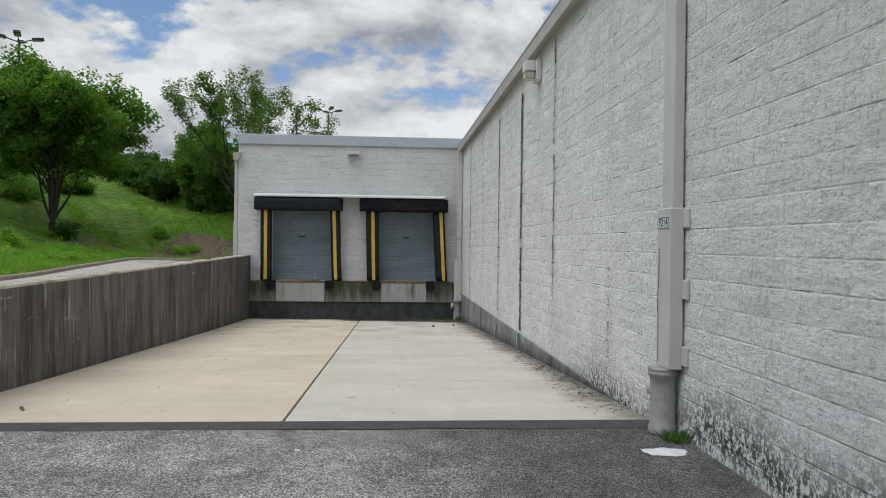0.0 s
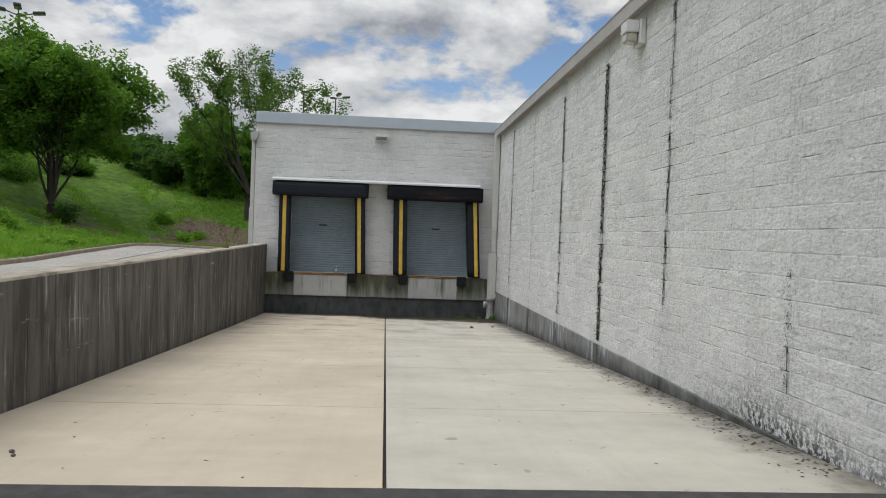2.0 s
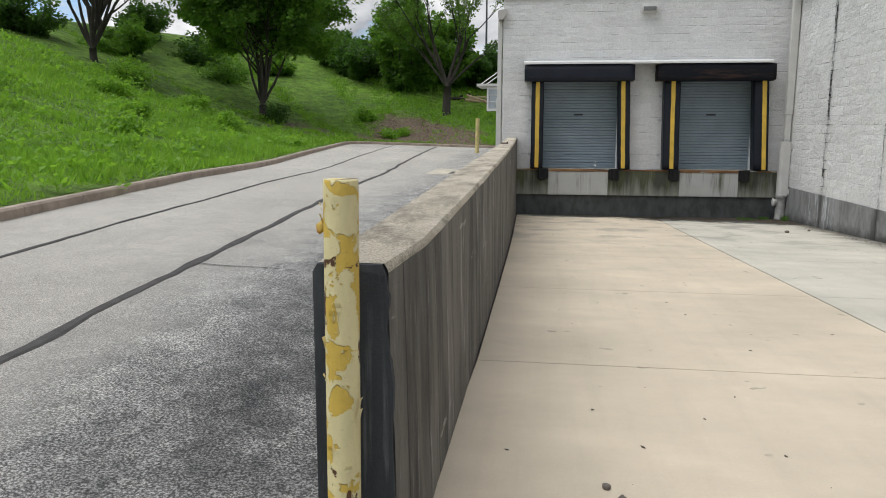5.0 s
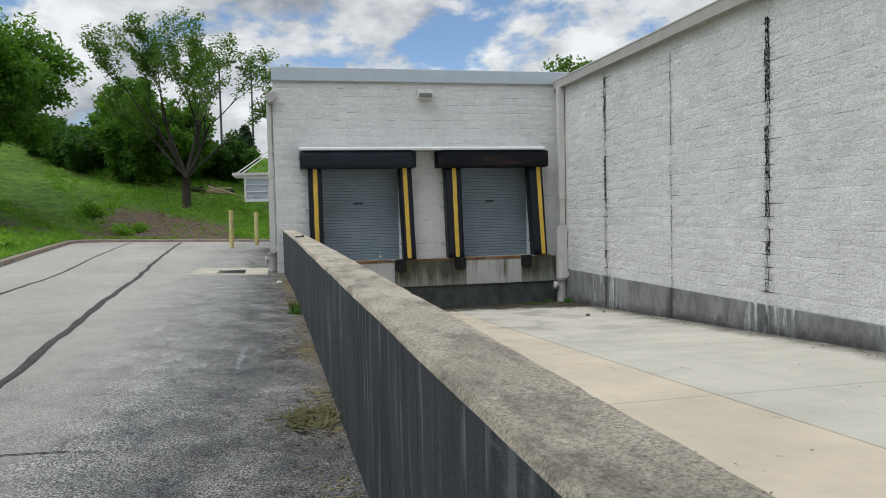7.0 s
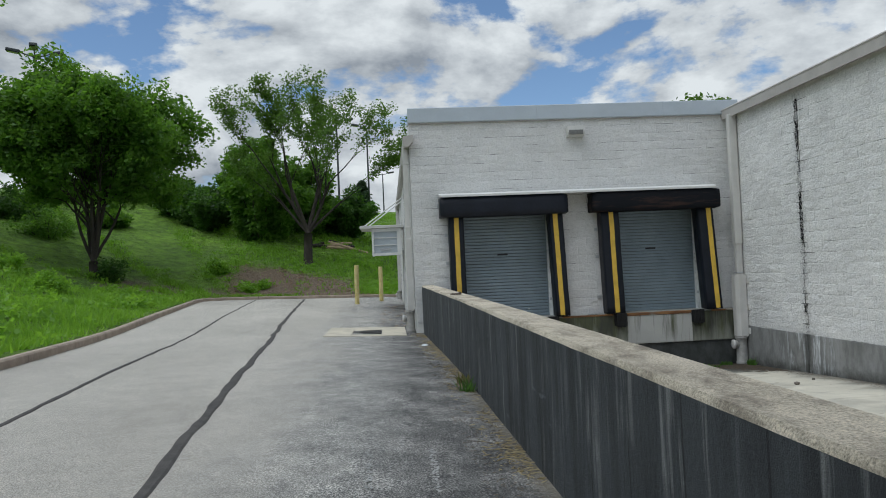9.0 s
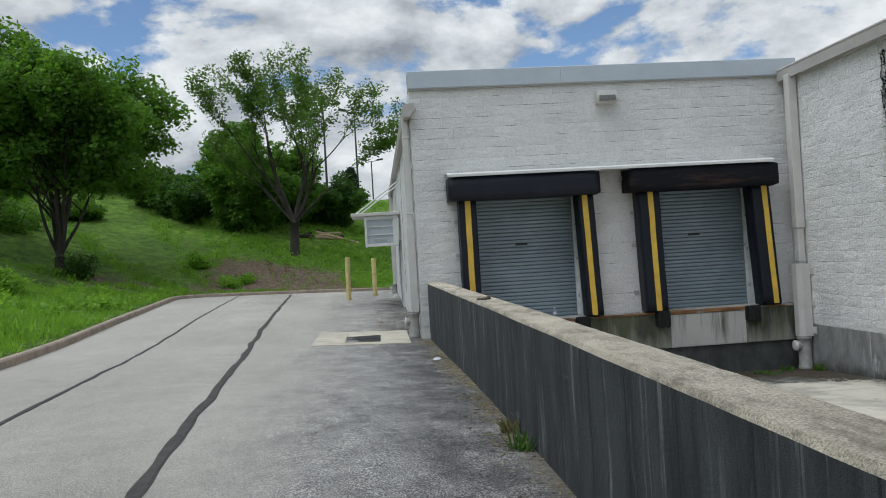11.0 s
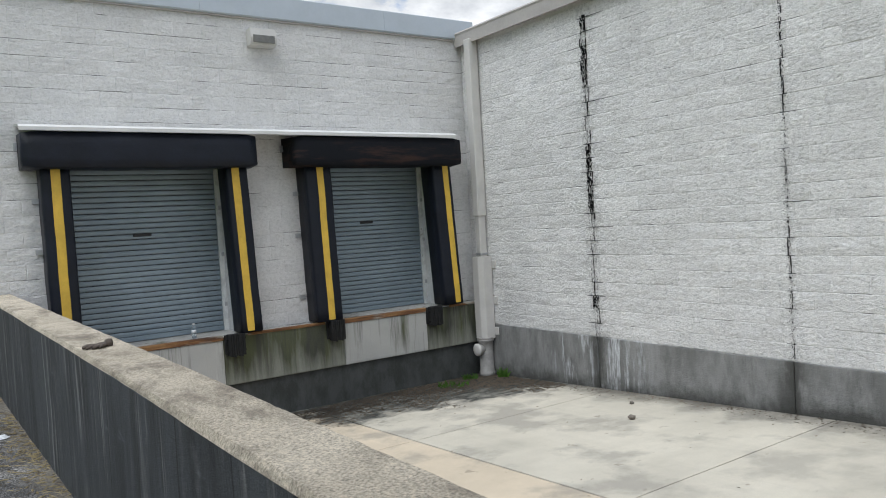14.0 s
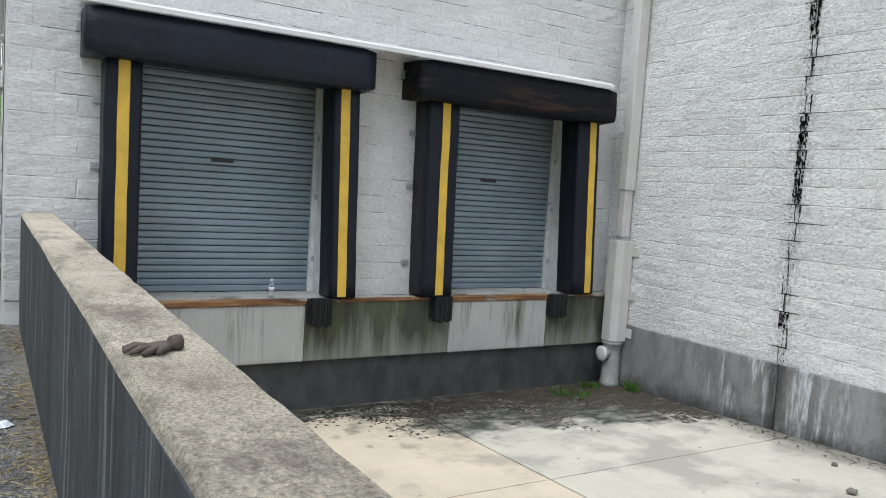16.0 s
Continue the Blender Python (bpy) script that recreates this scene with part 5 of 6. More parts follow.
def canopy():
    """Small steel canopy over the side door, with a box light under its end, hung on rods."""
    root = thing("door_canopy", "white metal door canopy hung on two rods with a boxed end", "canopy")
    y0, y1 = 35.2, 37.0
    part("roof_plate", boxbm(-6.02, SIDE_X - 0.02, y0 - 0.08, y1 + 0.08, 3.50, 3.60, 0.01), M_PIPE, root)
    box = part("end_frame", boxbm(-5.62, -5.55, y0, y0 + 0.10, 2.55, 3.49, 0.005), M_WHITE, root)
    for bx in ((-4.75, -4.60, y0, y0 + 0.10, 2.55, 3.49), (-5.55, -4.75, y0, y0 + 0.10, 3.38, 3.49), (-5.55, -4.75, y0, y0 + 0.10, 2.55, 2.64)):
        part("frame_bar", boxbm(*bx, 0.005), M_WHITE, box)
    part("back_panel", boxbm(-5.55, -4.75, y0 + 0.07, y0 + 0.09, 2.64, 3.38), M_COPING, root, "grey-blue panel")
    for z in (3.15, 2.90):
        part("rail", boxbm(-5.55, -4.75, y0 + 0.03, y0 + 0.07, z, z + 0.03, 0.004), M_WHITE, root)
    part("latch", boxbm(-5.35, -4.98, y0 + 0.015, y0 + 0.03, 2.72, 2.80, 0.004), M_GALV, root, "grey latch bar")
    part("side_panel", boxbm(-5.62, -5.58, y0 + 0.1, y1, 2.55, 3.49, 0.005), M_WHITE, root)
    for y in (y0 + 0.1, y1 - 0.3):
        part("rod", tube([(-5.85, y, 3.6), (SIDE_X - 0.02, y + 0.1, 4.55)], 0.022, 8), M_WHITE, root, "white hanger rod")


canopy()


def side_door():
    root = thing("side_door", "dark recessed side door under the canopy", "door")
    y0, y1 = 35.5, 36.6
    z = 0.62
    for bx in ((SIDE_X - 0.06, SIDE_X + 0.0, y0 - 0.06, y0, z, 2.72), (SIDE_X - 0.06, SIDE_X + 0.0, y1, y1 + 0.06, z, 2.72), (SIDE_X - 0.06, SIDE_X + 0.0, y0, y1, 2.66, 2.72)):
        part("frame_bar", boxbm(*bx, 0.004), M_WHITE, root)
    lf = part("leaf", boxbm(SIDE_X - 0.035, SIDE_X - 0.018, y0, y1, z + 0.01, 2.66, 0.003), M_SLOT, root, "dark door leaf")
    part("door_handle", tube([(SIDE_X - 0.035, y1 - 0.12, 1.65), (SIDE_X - 0.09, y1 - 0.12, 1.65), (SIDE_X - 0.09, y1 - 0.24, 1.65)], 0.012, 8), M_GALV, lf)


side_door()


# ---- drain ----
def drain():
    root = thing("drain_slab", "pale concrete drain slab set in the asphalt", "drain slab")
    def zz(x, y):
        return road_z(x, y) + 0.012
    hx0, hx1, hy0, hy1 = -5.98, -5.30, 26.35, 27.45
    for x0, x1, y0, y1 in ((-6.58, hx0, 25.95, 28.35), (hx1, -4.74, 25.95, 28.35), (hx0, hx1, 25.95, hy0), (hx0, hx1, hy1, 28.35)):
        bm = bmesh.new()
        t = [bm.verts.new((x, y, zz(x, y))) for x, y in ((x0 + 0.002, y0 + 0.002), (x1 - 0.002, y0 + 0.002), (x1 - 0.002, y1 - 0.002), (x0 + 0.002, y1 - 0.002))]
        b = [bm.verts.new((v.co.x, v.co.y, v.co.z - 0.12)) for v in t]
        bm.faces.new(t)
        for i in range(4):
            bm.faces.new((t[i], b[i], b[(i + 1) % 4], t[(i + 1) % 4]))
        part("slab", bm, M_SLAB_PALE, root)
    z = road_z(-5.6, 26.9)
    g = thing("drain_grate", "dark cast iron drain grate in the concrete slab", "drain grate")
    # solid black block just under the bars stands for the pit's shade
    part("pit", boxbm(hx0 + 0.01, hx1 - 0.01, hy0 + 0.01, hy1 - 0.01, z - 0.05, z + 0.007), M_SLOT, g, "black block as the dark of the pit")
    n = 15
    for i in range(n):
        a = hx0 + 0.02 + (hx1 - hx0 - 0.055) * i / (n - 1)
        part("bar", boxbm(a, a + 0.016, hy0 + 0.02, hy1 - 0.02, z - 0.01, z + 0.018, 0.003), M_IRON, g)
    for y in (hy0 + 0.02, (hy0 + hy1) / 2, hy1 - 0.045):
        part("cross_bar", boxbm(hx0 + 0.014, hx1 - 0.014, y, y + 0.025, z - 0.01, z + 0.019, 0.003), M_IRON, g)


M_SLAB_PALE = plain("pale_drain_concrete", (0.5, 0.45, 0.36), 0.9, vary=0.2, scale=3, bump=0.004)
M_IRON = plain("cast_iron", (0.05, 0.045, 0.042), 0.7, 0.3, vary=0.3, scale=20)
drain()


# ---- trees and shrubs ----
def leaf_cloud(centres, per, radius, size, seed, flat=0.6):
    """Many small leaves about the ends of twigs: vertices and faces of bent quads."""
    rng = np.random.RandomState(seed)
    c = np.repeat(np.array(centres), per, axis=0)
    n = len(c)
    d = rng.normal(size=(n, 3))
    d /= np.linalg.norm(d, axis=1)[:, None]
    c = c + d * (rng.rand(n, 1) ** 0.5) * radius * np.array((1, 1, 0.75))
    u = rng.normal(size=(n, 3))
    u[:, 2] *= flat
    u /= np.linalg.norm(u, axis=1)[:, None]
    w = np.cross(u, rng.normal(size=(n, 3)))
    w /= np.linalg.norm(w, axis=1)[:, None]
    s = size * (0.6 + 0.8 * rng.rand(n, 1))
    v = np.stack((c - u * s * 0.5, c + w * s * 0.28, c + u * s * 0.55, c - w * s * 0.28), axis=1).reshape(-1, 3)
    f = np.arange(n * 4).reshape(-1, 4)
    return v, f


def array_mesh(name, v, f, mat):
    d = bpy.data.meshes.new(name)
    d.from_pydata(v.tolist(), [], f.tolist())
    d.materials.append(mat)
    return d


def grow(bm, rnd, base, way, length, radius, depth, spread, tips, up, split=(2, 3), droop=0.0):
    """One limb and what grows from it; collects the twig ends."""
    pts, rad = [base], [radius]
    p, d = base.copy(), way.normalized()
    n = 4
    for i in range(n):
        d = (d + Vector((rnd.uniform(-1, 1), rnd.uniform(-1, 1), rnd.uniform(-0.6, 0.8))) * 0.13 + Vector((0, 0, up * 0.08))).normalized()
        p = p + d * length / n
        pts.append(p.copy())
        rad.append(radius * (1 - 0.42 * (i + 1) / n))
    tube(pts, rad, 7 if radius > 0.06 else 4, bm)
    if depth <= 2:
        tips.append(tuple(pts[2]))
        tips.append(tuple(pts[3]))
    if depth == 0:
        tips.append(tuple(p))
        return
    for _ in range(rnd.randint(*split)):
        side = Vector((rnd.uniform(-1, 1), rnd.uniform(-1, 1), rnd.uniform(-0.35 - droop, 0.7)))
        nd = (d + side * spread).normalized()
        k = rnd.choice((2, 3, 4, 4))
        grow(bm, rnd, pts[k].copy(), nd, length * rnd.uniform(0.62, 0.85), rad[k] * 0.66, depth - 1, spread, tips, up, split, droop)


def tree(x, y, label, limbs, depth, spread, leaf_mat, per, radius, size, seed, trunk_r=0.16, trunk_h=1.0, z=None, split=(2, 3), up=0.5, limb_len=2.6, droop=0.0, shape=None):
    rnd = random.Random(seed)
    z = bank_z(x, y) - 0.15 if z is None else z
    root = thing("tree", label, "tree", (0, 0, 0))
    bm = bmesh.new()
    tips = []
    base = Vector((x, y, z))
    top = base + Vector((rnd.uniform(-0.1, 0.1), rnd.uniform(-0.1, 0.1), trunk_h))
    tube([base, base + Vector((0.02, 0, 0.25)), base.lerp(top, 0.6), top], [trunk_r * 1.5, trunk_r * 1.1, trunk_r, trunk_r * 0.95], 10, bm)
    for way, length, r in limbs:
        grow(bm, rnd, top.copy(), Vector(way), length, r, depth, spread, tips, up, split, droop)
    d = bpy.data.meshes.new("trunk")
    bm.to_mesh(d)
    bm.free()
    d.materials.append(M_BARK)
    d.shade_smooth()
    obj("trunk", d, root)
    if shape:
        tips = [t for t in tips if shape(t[0] - x, t[1] - y, t[2] - z)]
    v, f = leaf_cloud(tips, per, radius, size, seed)
    obj("crown", array_mesh("crown", v, f, leaf_mat), root)
    return root


def ring(n, tilt, length, r, seed, bias=(0, 0)):
    rnd = random.Random(seed)
    return [((math.cos(2 * math.pi * i / n + rnd.uniform(-0.3, 0.3)) * tilt + bias[0], math.sin(2 * math.pi * i / n + rnd.uniform(-0.3, 0.3)) * tilt + bias[1], 1.0), length * rnd.uniform(0.85, 1.15), r) for i in range(n)]


# the broad maple on the bank
tree(-19.4, 46.8, "broad leafy maple with several dark stems on the bank",
     [((0.10, 0.0, 1), 3.6, 0.15), ((-0.22, 0.1, 1), 3.4, 0.13), ((0.28, -0.1, 1), 3.3, 0.12), ((0.05, -0.32, 1), 3.2, 0.11), ((0.0, 0.35, 1), 3.2, 0.11), ((-0.5, -0.2, 1), 3.0, 0.09), ((0.5, 0.2, 1), 3.0, 0.09)],
     4, 0.9, M_LEAF_A, 36, 0.72, 0.22, 11, 0.22, 0.9, up=0.2, split=(3, 4), droop=0.2, shape=lambda a, b, c: c > 2.1 + 0.5 * math.sin(a * 2.3 + b) and a * a + b * b < 26 + 6 * math.sin(3.1 * c + 2 * a) and noise.noise((a * 0.6, b * 0.6, c * 0.6)) > -0.3)
# the open, vase-shaped tree past the bend
tree(-10.0, 55.5, "thin-leaved spreading tree with an open vase of dark limbs", [((-0.62, 0.1, 1), 3.6, 0.13), ((0.1, 0.2, 1), 3.9, 0.14), ((0.65, -0.1, 1), 3.4, 0.12), ((-0.3, -0.3, 1), 3.8, 0.13), ((0.85, 0.2, 0.9), 3.0, 0.09), ((-0.9, 0.3, 0.9), 3.0, 0.09)],
     4, 0.62, M_LEAF_B, 26, 0.45, 0.16, 23, 0.26, 2.0, up=0.25, shape=lambda a, b, c: c > 4.6)
# trees higher on the bank
tree(-33.0, 53.0, "tall leafy tree on top of the bank", ring(6, 0.6, 3.0, 0.13, 4) + [((0, 0, 1), 4.0, 0.14)], 4, 0.7, M_LEAF_A, 16, 0.6, 0.25, 31, 0.2, 1.2)
tree(-28.5, 45.0, "leafy tree leaning on the upper bank", ring(6, 0.6, 3.0, 0.12, 7) + [((0, 0, 1), 4.2, 0.14)], 4, 0.7, M_LEAF_B, 16, 0.6, 0.25, 37, 0.2, 1.0)
tree(-38.0, 61.0, "round-headed tree on top of the bank", ring(6, 0.55, 3.0, 0.13, 8) + [((0, 0, 1), 3.6, 0.14)], 4, 0.7, M_LEAF_A, 14, 0.6, 0.26, 41, 0.2, 1.0)

# tree tops over the long building
tree(16.5, 58.0, "leafy tree standing behind the building", ring(6, 0.5, 3.0, 0.13, 14) + [((0, 0, 1), 4.0, 0.14)], 4, 0.6, M_LEAF_B, 8, 0.55, 0.32, 51, 0.2, 1.8)
tree(23.5, 60.0, "leafy tree standing behind the long building", ring(6, 0.5, 3.0, 0.13, 15) + [((0, 0, 1), 4.2, 0.14)], 4, 0.6, M_LEAF_A, 8, 0.55, 0.32, 53, 0.2, 1.8)


def shrub(x, y, w, h, mat, label, seed, name="shrub", per=26, size=0.22, z=None):
    """A dense bush: short stems and a ragged heap of leaves."""
    rnd = random.Random(seed)
    z = bank_z(x, y) - 0.1 if z is None else z
    root = thing(name, label, name)
    bm = bmesh.new()
    tips = []
    n = max(5, int(9 * w))
    for i in range(n):
        a, r = rnd.uniform(0, 2 * math.pi), w * math.sqrt(rnd.random())
        hh = h * (1 - 0.55 * (r / w) ** 2) * rnd.uniform(0.55, 1.1)
        b = Vector((x + 0.35 * r * math.cos(a), y + 0.35 * r * math.sin(a), z))
        e = Vector((x + r * math.cos(a), y + r * math.sin(a), z + hh))
        m = b.lerp(e, 0.5) + Vector((rnd.uniform(-0.2, 0.2), rnd.uniform(-0.2, 0.2), 0.1)) * w * 0.3
        tube([b, m, e], [0.025 * h ** 0.5, 0.018 * h ** 0.5, 0.008], 4, bm)
        for k in (0.06, 0.18, 0.3, 0.42, 0.55, 0.75, 0.9, 1.0):
            q = b.lerp(e, k)
            tips.append((q.x + rnd.uniform(-0.3, 0.3) * w * 0.4, q.y + rnd.uniform(-0.3, 0.3) * w * 0.4, q.z + rnd.uniform(-0.1, 0.15)))
    d = bpy.data.meshes.new("stems")
    bm.to_mesh(d)
    bm.free()
    d.materials.append(M_BARK)
    obj("branchwork", d, root)["kind"] = "stuff"
    v, f = leaf_cloud(tips, per, 0.28 * w ** 0.5 + 0.12, size, seed)
    obj("foliage", array_mesh("foliage", v, f, mat), root)


# thicket behind the open tree
for i, (x, y, w, h) in enumerate(((-13.6, 60.0, 3.2, 7.2), (-17.0, 61.0, 2.4, 3.0), (-11.0, 62.5, 2.8, 5.4), (-14.5, 64.0, 2.8, 5.6), (-8.2, 63.5, 2.4, 3.6), (-19.5, 63.5, 2.2, 2.0))):
    shrub(x, y, w, h, M_LEAF_C if h < 5 else M_LEAF_A, "dense dark green thicket on the bank", 60 + i, "thicket", 120 if h > 5 else 80, 0.25)
# undergrowth along the crest
for i, (x, y, w, h) in enumerate(((-24.0, 66.0, 2.2, 1.6), (-28.0, 64.0, 2.4, 1.8), (-23.0, 58.0, 1.5, 1.6), (-27.0, 55.5, 2.0, 2.4), (-30.5, 51.0, 2.2, 2.3), (-33.5, 46.0, 2.4, 2.8), (-36.0, 40.0, 2.6, 3.0), (-21.5, 70.0, 2.0, 1.4), (-38.0, 33.0, 2.6, 3.2), (-32.5, 57.0, 2.4, 2.8))):
    shrub(x, y, w, h, M_LEAF_C if i % 2 else M_LEAF_A, "ragged green undergrowth near the top of the bank", 80 + i, "shrub", 54, 0.22)
# small bushes near the road and at the tree's foot
for i, (x, y, w, h, m) in enumerate(((-18.4, 46.4, 0.75, 1.2, M_LEAF_C), (-14.4, 51.2, 0.8, 0.75, M_GRASS), (-12.0, 48.6, 0.85, 0.6, M_GRASS), (-20.5, 40.5, 0.9, 0.8, M_GRASS), (-17.8, 38.0, 0.8, 0.7, M_GRASS), (-22.5, 36.0, 1.4, 0.6, M_GRASS), (-19.0, 32.5, 0.8, 0.6, M_GRASS), (-16.8, 28.0, 0.8, 0.6, M_GRASS), (-24.0, 52.5, 1.8, 1.8, M_LEAF_A), (-25.5, 43.0, 1.7, 1.2, M_GRASS))):
    shrub(x, y, w, h, m, "low leafy bush growing on the bank", 100 + i, "bush", 40, 0.14)


def conifer(x, y, z, h, seed):
    rnd = random.Random(seed)
    root = thing("conifer", "small dark conifer standing beyond the bank", "tree")
    part("trunk", tube([(x, y, z), (x, y, z + h)], [0.12, 0.03], 6), M_BARK, root)
    tips = []
    for i in range(240):
        k = rnd.random()
        a, r = rnd.uniform(0, 6.28), (1 - k) ** 0.7 * h * 0.42 * rnd.uniform(0.3, 1)
        tips.append((x + r * math.cos(a), y + r * math.sin(a), z + 0.3 + k * h * 0.95 - r * 0.2))
    v, f = leaf_cloud(tips, 22, 0.35, 0.24, seed)
    obj("crown", array_mesh("crown", v, f, M_LEAF_D), root)


conifer(-7.3, 80.0, 7.0, 3.4, 5)


def grass():
    """Blades over the bank, longer towards the kerb; none on the bare soil."""
    rng = np.random.RandomState(9)
    rnd = random.Random(9)
    ks = [k for k in KERB_FINE if -4 < k[0].y < 62 and k[0].x < 4]
    v, f = [], []
    pos = []
    tries = 0
    while len(pos) < 42000 and tries < 90000:
        tries += 1
        p, n = ks[rnd.randrange(len(ks))]
        d = 0.4 + 27 * rnd.random() ** 1.3
        q = p + n * d + Vector((rnd.uniform(-0.5, 0.5), rnd.uniform(-0.5, 0.5)))
        bare = -13.4 < q.x < -6.6 and 46.5 < q.y < 52.5
        if bare and rnd.random() < 0.93:
            continue
        if (q - p).dot(n) < 0.22:
            continue
        if noise.noise((q.x * 0.22, q.y * 0.22, 4.0)) < -0.42 and rnd.random() < 0.8:
            continue
        pos.append((q.x, q.y, bank_height(p, n, max(0.1, (q - p).dot(n))) - 0.03, d))
    pos = np.array(pos)
    n = len(pos)
    k = 4
    base = np.repeat(pos[:, :3], k, axis=0) + np.c_[rng.normal(scale=0.10, size=(n * k, 2)), np.zeros(n * k)]
    clump = np.repeat([0.5 + 0.8 * max(0.0, 0.5 + noise.noise((p[0] * 0.35, p[1] * 0.35, 2.0))) for p in pos], k)
    h = (0.09 + 0.20 * rng.rand(n * k)) * clump
    lean = rng.normal(scale=0.45, size=(n * k, 2)) * h[:, None]
    a = rng.rand(n * k) * 6.283
    w = 0.022 + 0.022 * rng.rand(n * k)
    side = np.c_[np.cos(a) * w, np.sin(a) * w, np.zeros(n * k)]
    tip = base + np.c_[lean, h]
    v = np.stack((base - side, base + side, tip), axis=1).reshape(-1, 3)
    f = np.arange(len(v)).reshape(-1, 3)
    ob = obj("grass", array_mesh("grass", v, f, M_GRASS))
    tagged(ob, "long uneven green grass covering the bank", "grass", kind="stuff")


grass()


def weeds_on_bank():
    """Leafy ground weeds in loose patches over the bank."""
    rnd = random.Random(21)
    ks = [k for k in KERB_FINE if 6 < k[0].y < 60 and k[0].x < 0]
    tips = []
    while len(tips) < 2600:
        p, n = ks[rnd.randrange(len(ks))]
        d = 0.8 + 24 * rnd.random()
        c = p + n * d
        if -13.4 < c.x < -6.6 and 46.5 < c.y < 52.5 and rnd.random() < 0.85:
            continue
        for _ in range(rnd.randint(2, 9)):
            q = c + Vector((rnd.gauss(0, 0.45), rnd.gauss(0, 0.45)))
            tips.append((q.x, q.y, bank_height(p, n, max(0.1, (q - p).dot(n))) + rnd.uniform(0.05, 0.28)))
    v, f = leaf_cloud(tips, 12, 0.24, 0.15, 5)
    tagged(obj("bank_weeds", array_mesh("bank_weeds", v, f, M_GRASS)), "leafy green weeds in patches over the bank", "weeds", kind="stuff")


weeds_on_bank()


def scatter(name, count, area, size, mat, label, category, seed, height, shape="chip", weight=None):
    """Small litter lying on a surface; one object."""
    rnd = random.Random(seed)
    v, f = [], []
    x0, x1, y0, y1 = area
    made = 0
    while made < count:
        x, y = rnd.uniform(x0, x1), rnd.uniform(y0, y1)
        if weight and rnd.random() > weight(x, y):
            made += 0.2
            continue
        made += 1
        z = height(x, y)
        s = rnd.uniform(*size)
        a = rnd.uniform(0, 6.28)
        u, w = Vector((math.cos(a), math.sin(a), rnd.uniform(-0.2, 0.2))) * s, Vector((-math.sin(a), math.cos(a), rnd.uniform(-0.2, 0.2))) * s * (0.5 if shape == "chip" else 0.18)
        c = Vector((x, y, z + s * 0.06))
        k = len(v)
        t = Vector((0, 0, s * (0.12 if shape == "chip" else 0.1)))
        v += [tuple(c - u), tuple(c - w), tuple(c + u), tuple(c + w), tuple(c + t * 1.4 + u * 0.1), tuple(c - t * 0.6)]
        f += [(k, k + 1, k + 4), (k + 1, k + 2, k + 4), (k + 2, k + 3, k + 4), (k + 3, k, k + 4), (k + 1, k, k + 5), (k + 2, k + 1, k + 5), (k + 3, k + 2, k + 5), (k, k + 3, k + 5)]
    ob = obj(name, mesh(name, v, f, mat))
    return tagged(ob, label, category, kind="stuff")


M_LITTER = leaf("dead_leaf", (0.19, 0.15, 0.11), (0.010, 0.009, 0.008))
M_CHIP = leaf("wood_chip", (0.36, 0.25, 0.15), (0.12, 0.08, 0.05))
M_STRAW = leaf("straw", (0.42, 0.35, 0.2), (0.2, 0.16, 0.09))
M_PEBBLE = plain("pebble", (0.14, 0.12, 0.10), 0.9, vary=0.5, scale=9)
fz = lambda x, y: floor_z(y) + 0.001
scatter("leaf_litter", 12000, (-3.9, 3.1, 24.3, 26.45), (0.006, 0.036), M_LITTER, "dark rotting leaves and twigs at the dock foot", "leaf litter", 1, fz,
        weight=lambda x, y: max(0.0, min(1.0, (y - 25.5 + 0.33 * (x + 1) + 1.6 * noise.noise((x * 0.8, y * 0.8, 3))) * 0.7)) * (1 if y > 25.7 or x > 0.8 else 0.25))
scatter("leaf_litter", 2600, (2.55, 3.15, 8.0, 26.0), (0.006, 0.030), M_LITTER, "dead leaves swept along the wall foot", "leaf litter", 2, fz, weight=lambda x, y: max(0.05, (x - 2.6) / 0.6) ** 2)
scatter("debris", 230, (-3.5, 3.1, 7.7, 25.5), (0.006, 0.022), M_LITTER, "scattered crumbs and twigs on the paving", "debris", 3, fz)
scatter("debris", 1500, (-4.75, -4.02, 10.0, 26.0), (0.01, 0.035), M_LITTER, "dry grass bits and dirt along the wall foot", "debris", 4, road_z, "twig", weight=lambda x, y: 1.0 if x > out_x(y) - 0.45 and x < out_x(y) - 0.02 else 0.0)
scatter("straw", 5200, (-4.75, -3.98, 9.0, 26.6), (0.012, 0.05), M_STRAW, "dry straw-coloured grass bits along the wall foot", "straw", 9, road_z, "twig", weight=lambda x, y: max(0.0, 1 - (out_x(y) - x) / 0.35) * (0.4 + noise.noise((0, y * 0.9, 6))) if x < out_x(y) - 0.01 else 0.0)
scatter("debris", 160, (-2.5, 3.1, 5.2, 7.4), (0.006, 0.02), M_LITTER, "crumbs and leaf bits on the apron asphalt", "debris", 5, road_z)
scatter("debris", 170, (-5.4, -4.5, 28.5, 38.0), (0.02, 0.07), M_CHIP, "pale peeled grit beside the building", "debris", 7, road_z)
scatter("wood_chips", 1500, (-13.6, -5.8, 46.6, 53.0), (0.03, 0.12), M_CHIP, "brown wood chips and stones on bare soil", "wood chips", 6, lambda x, y: bank_z(x, y) - 0.01)
scatter("wood_chips", 260, (-17.8, -14.5, 44.6, 48.0), (0.03, 0.10), M_CHIP, "brown wood chips below the maple", "wood chips", 8, lambda x, y: bank_z(x, y) - 0.01)


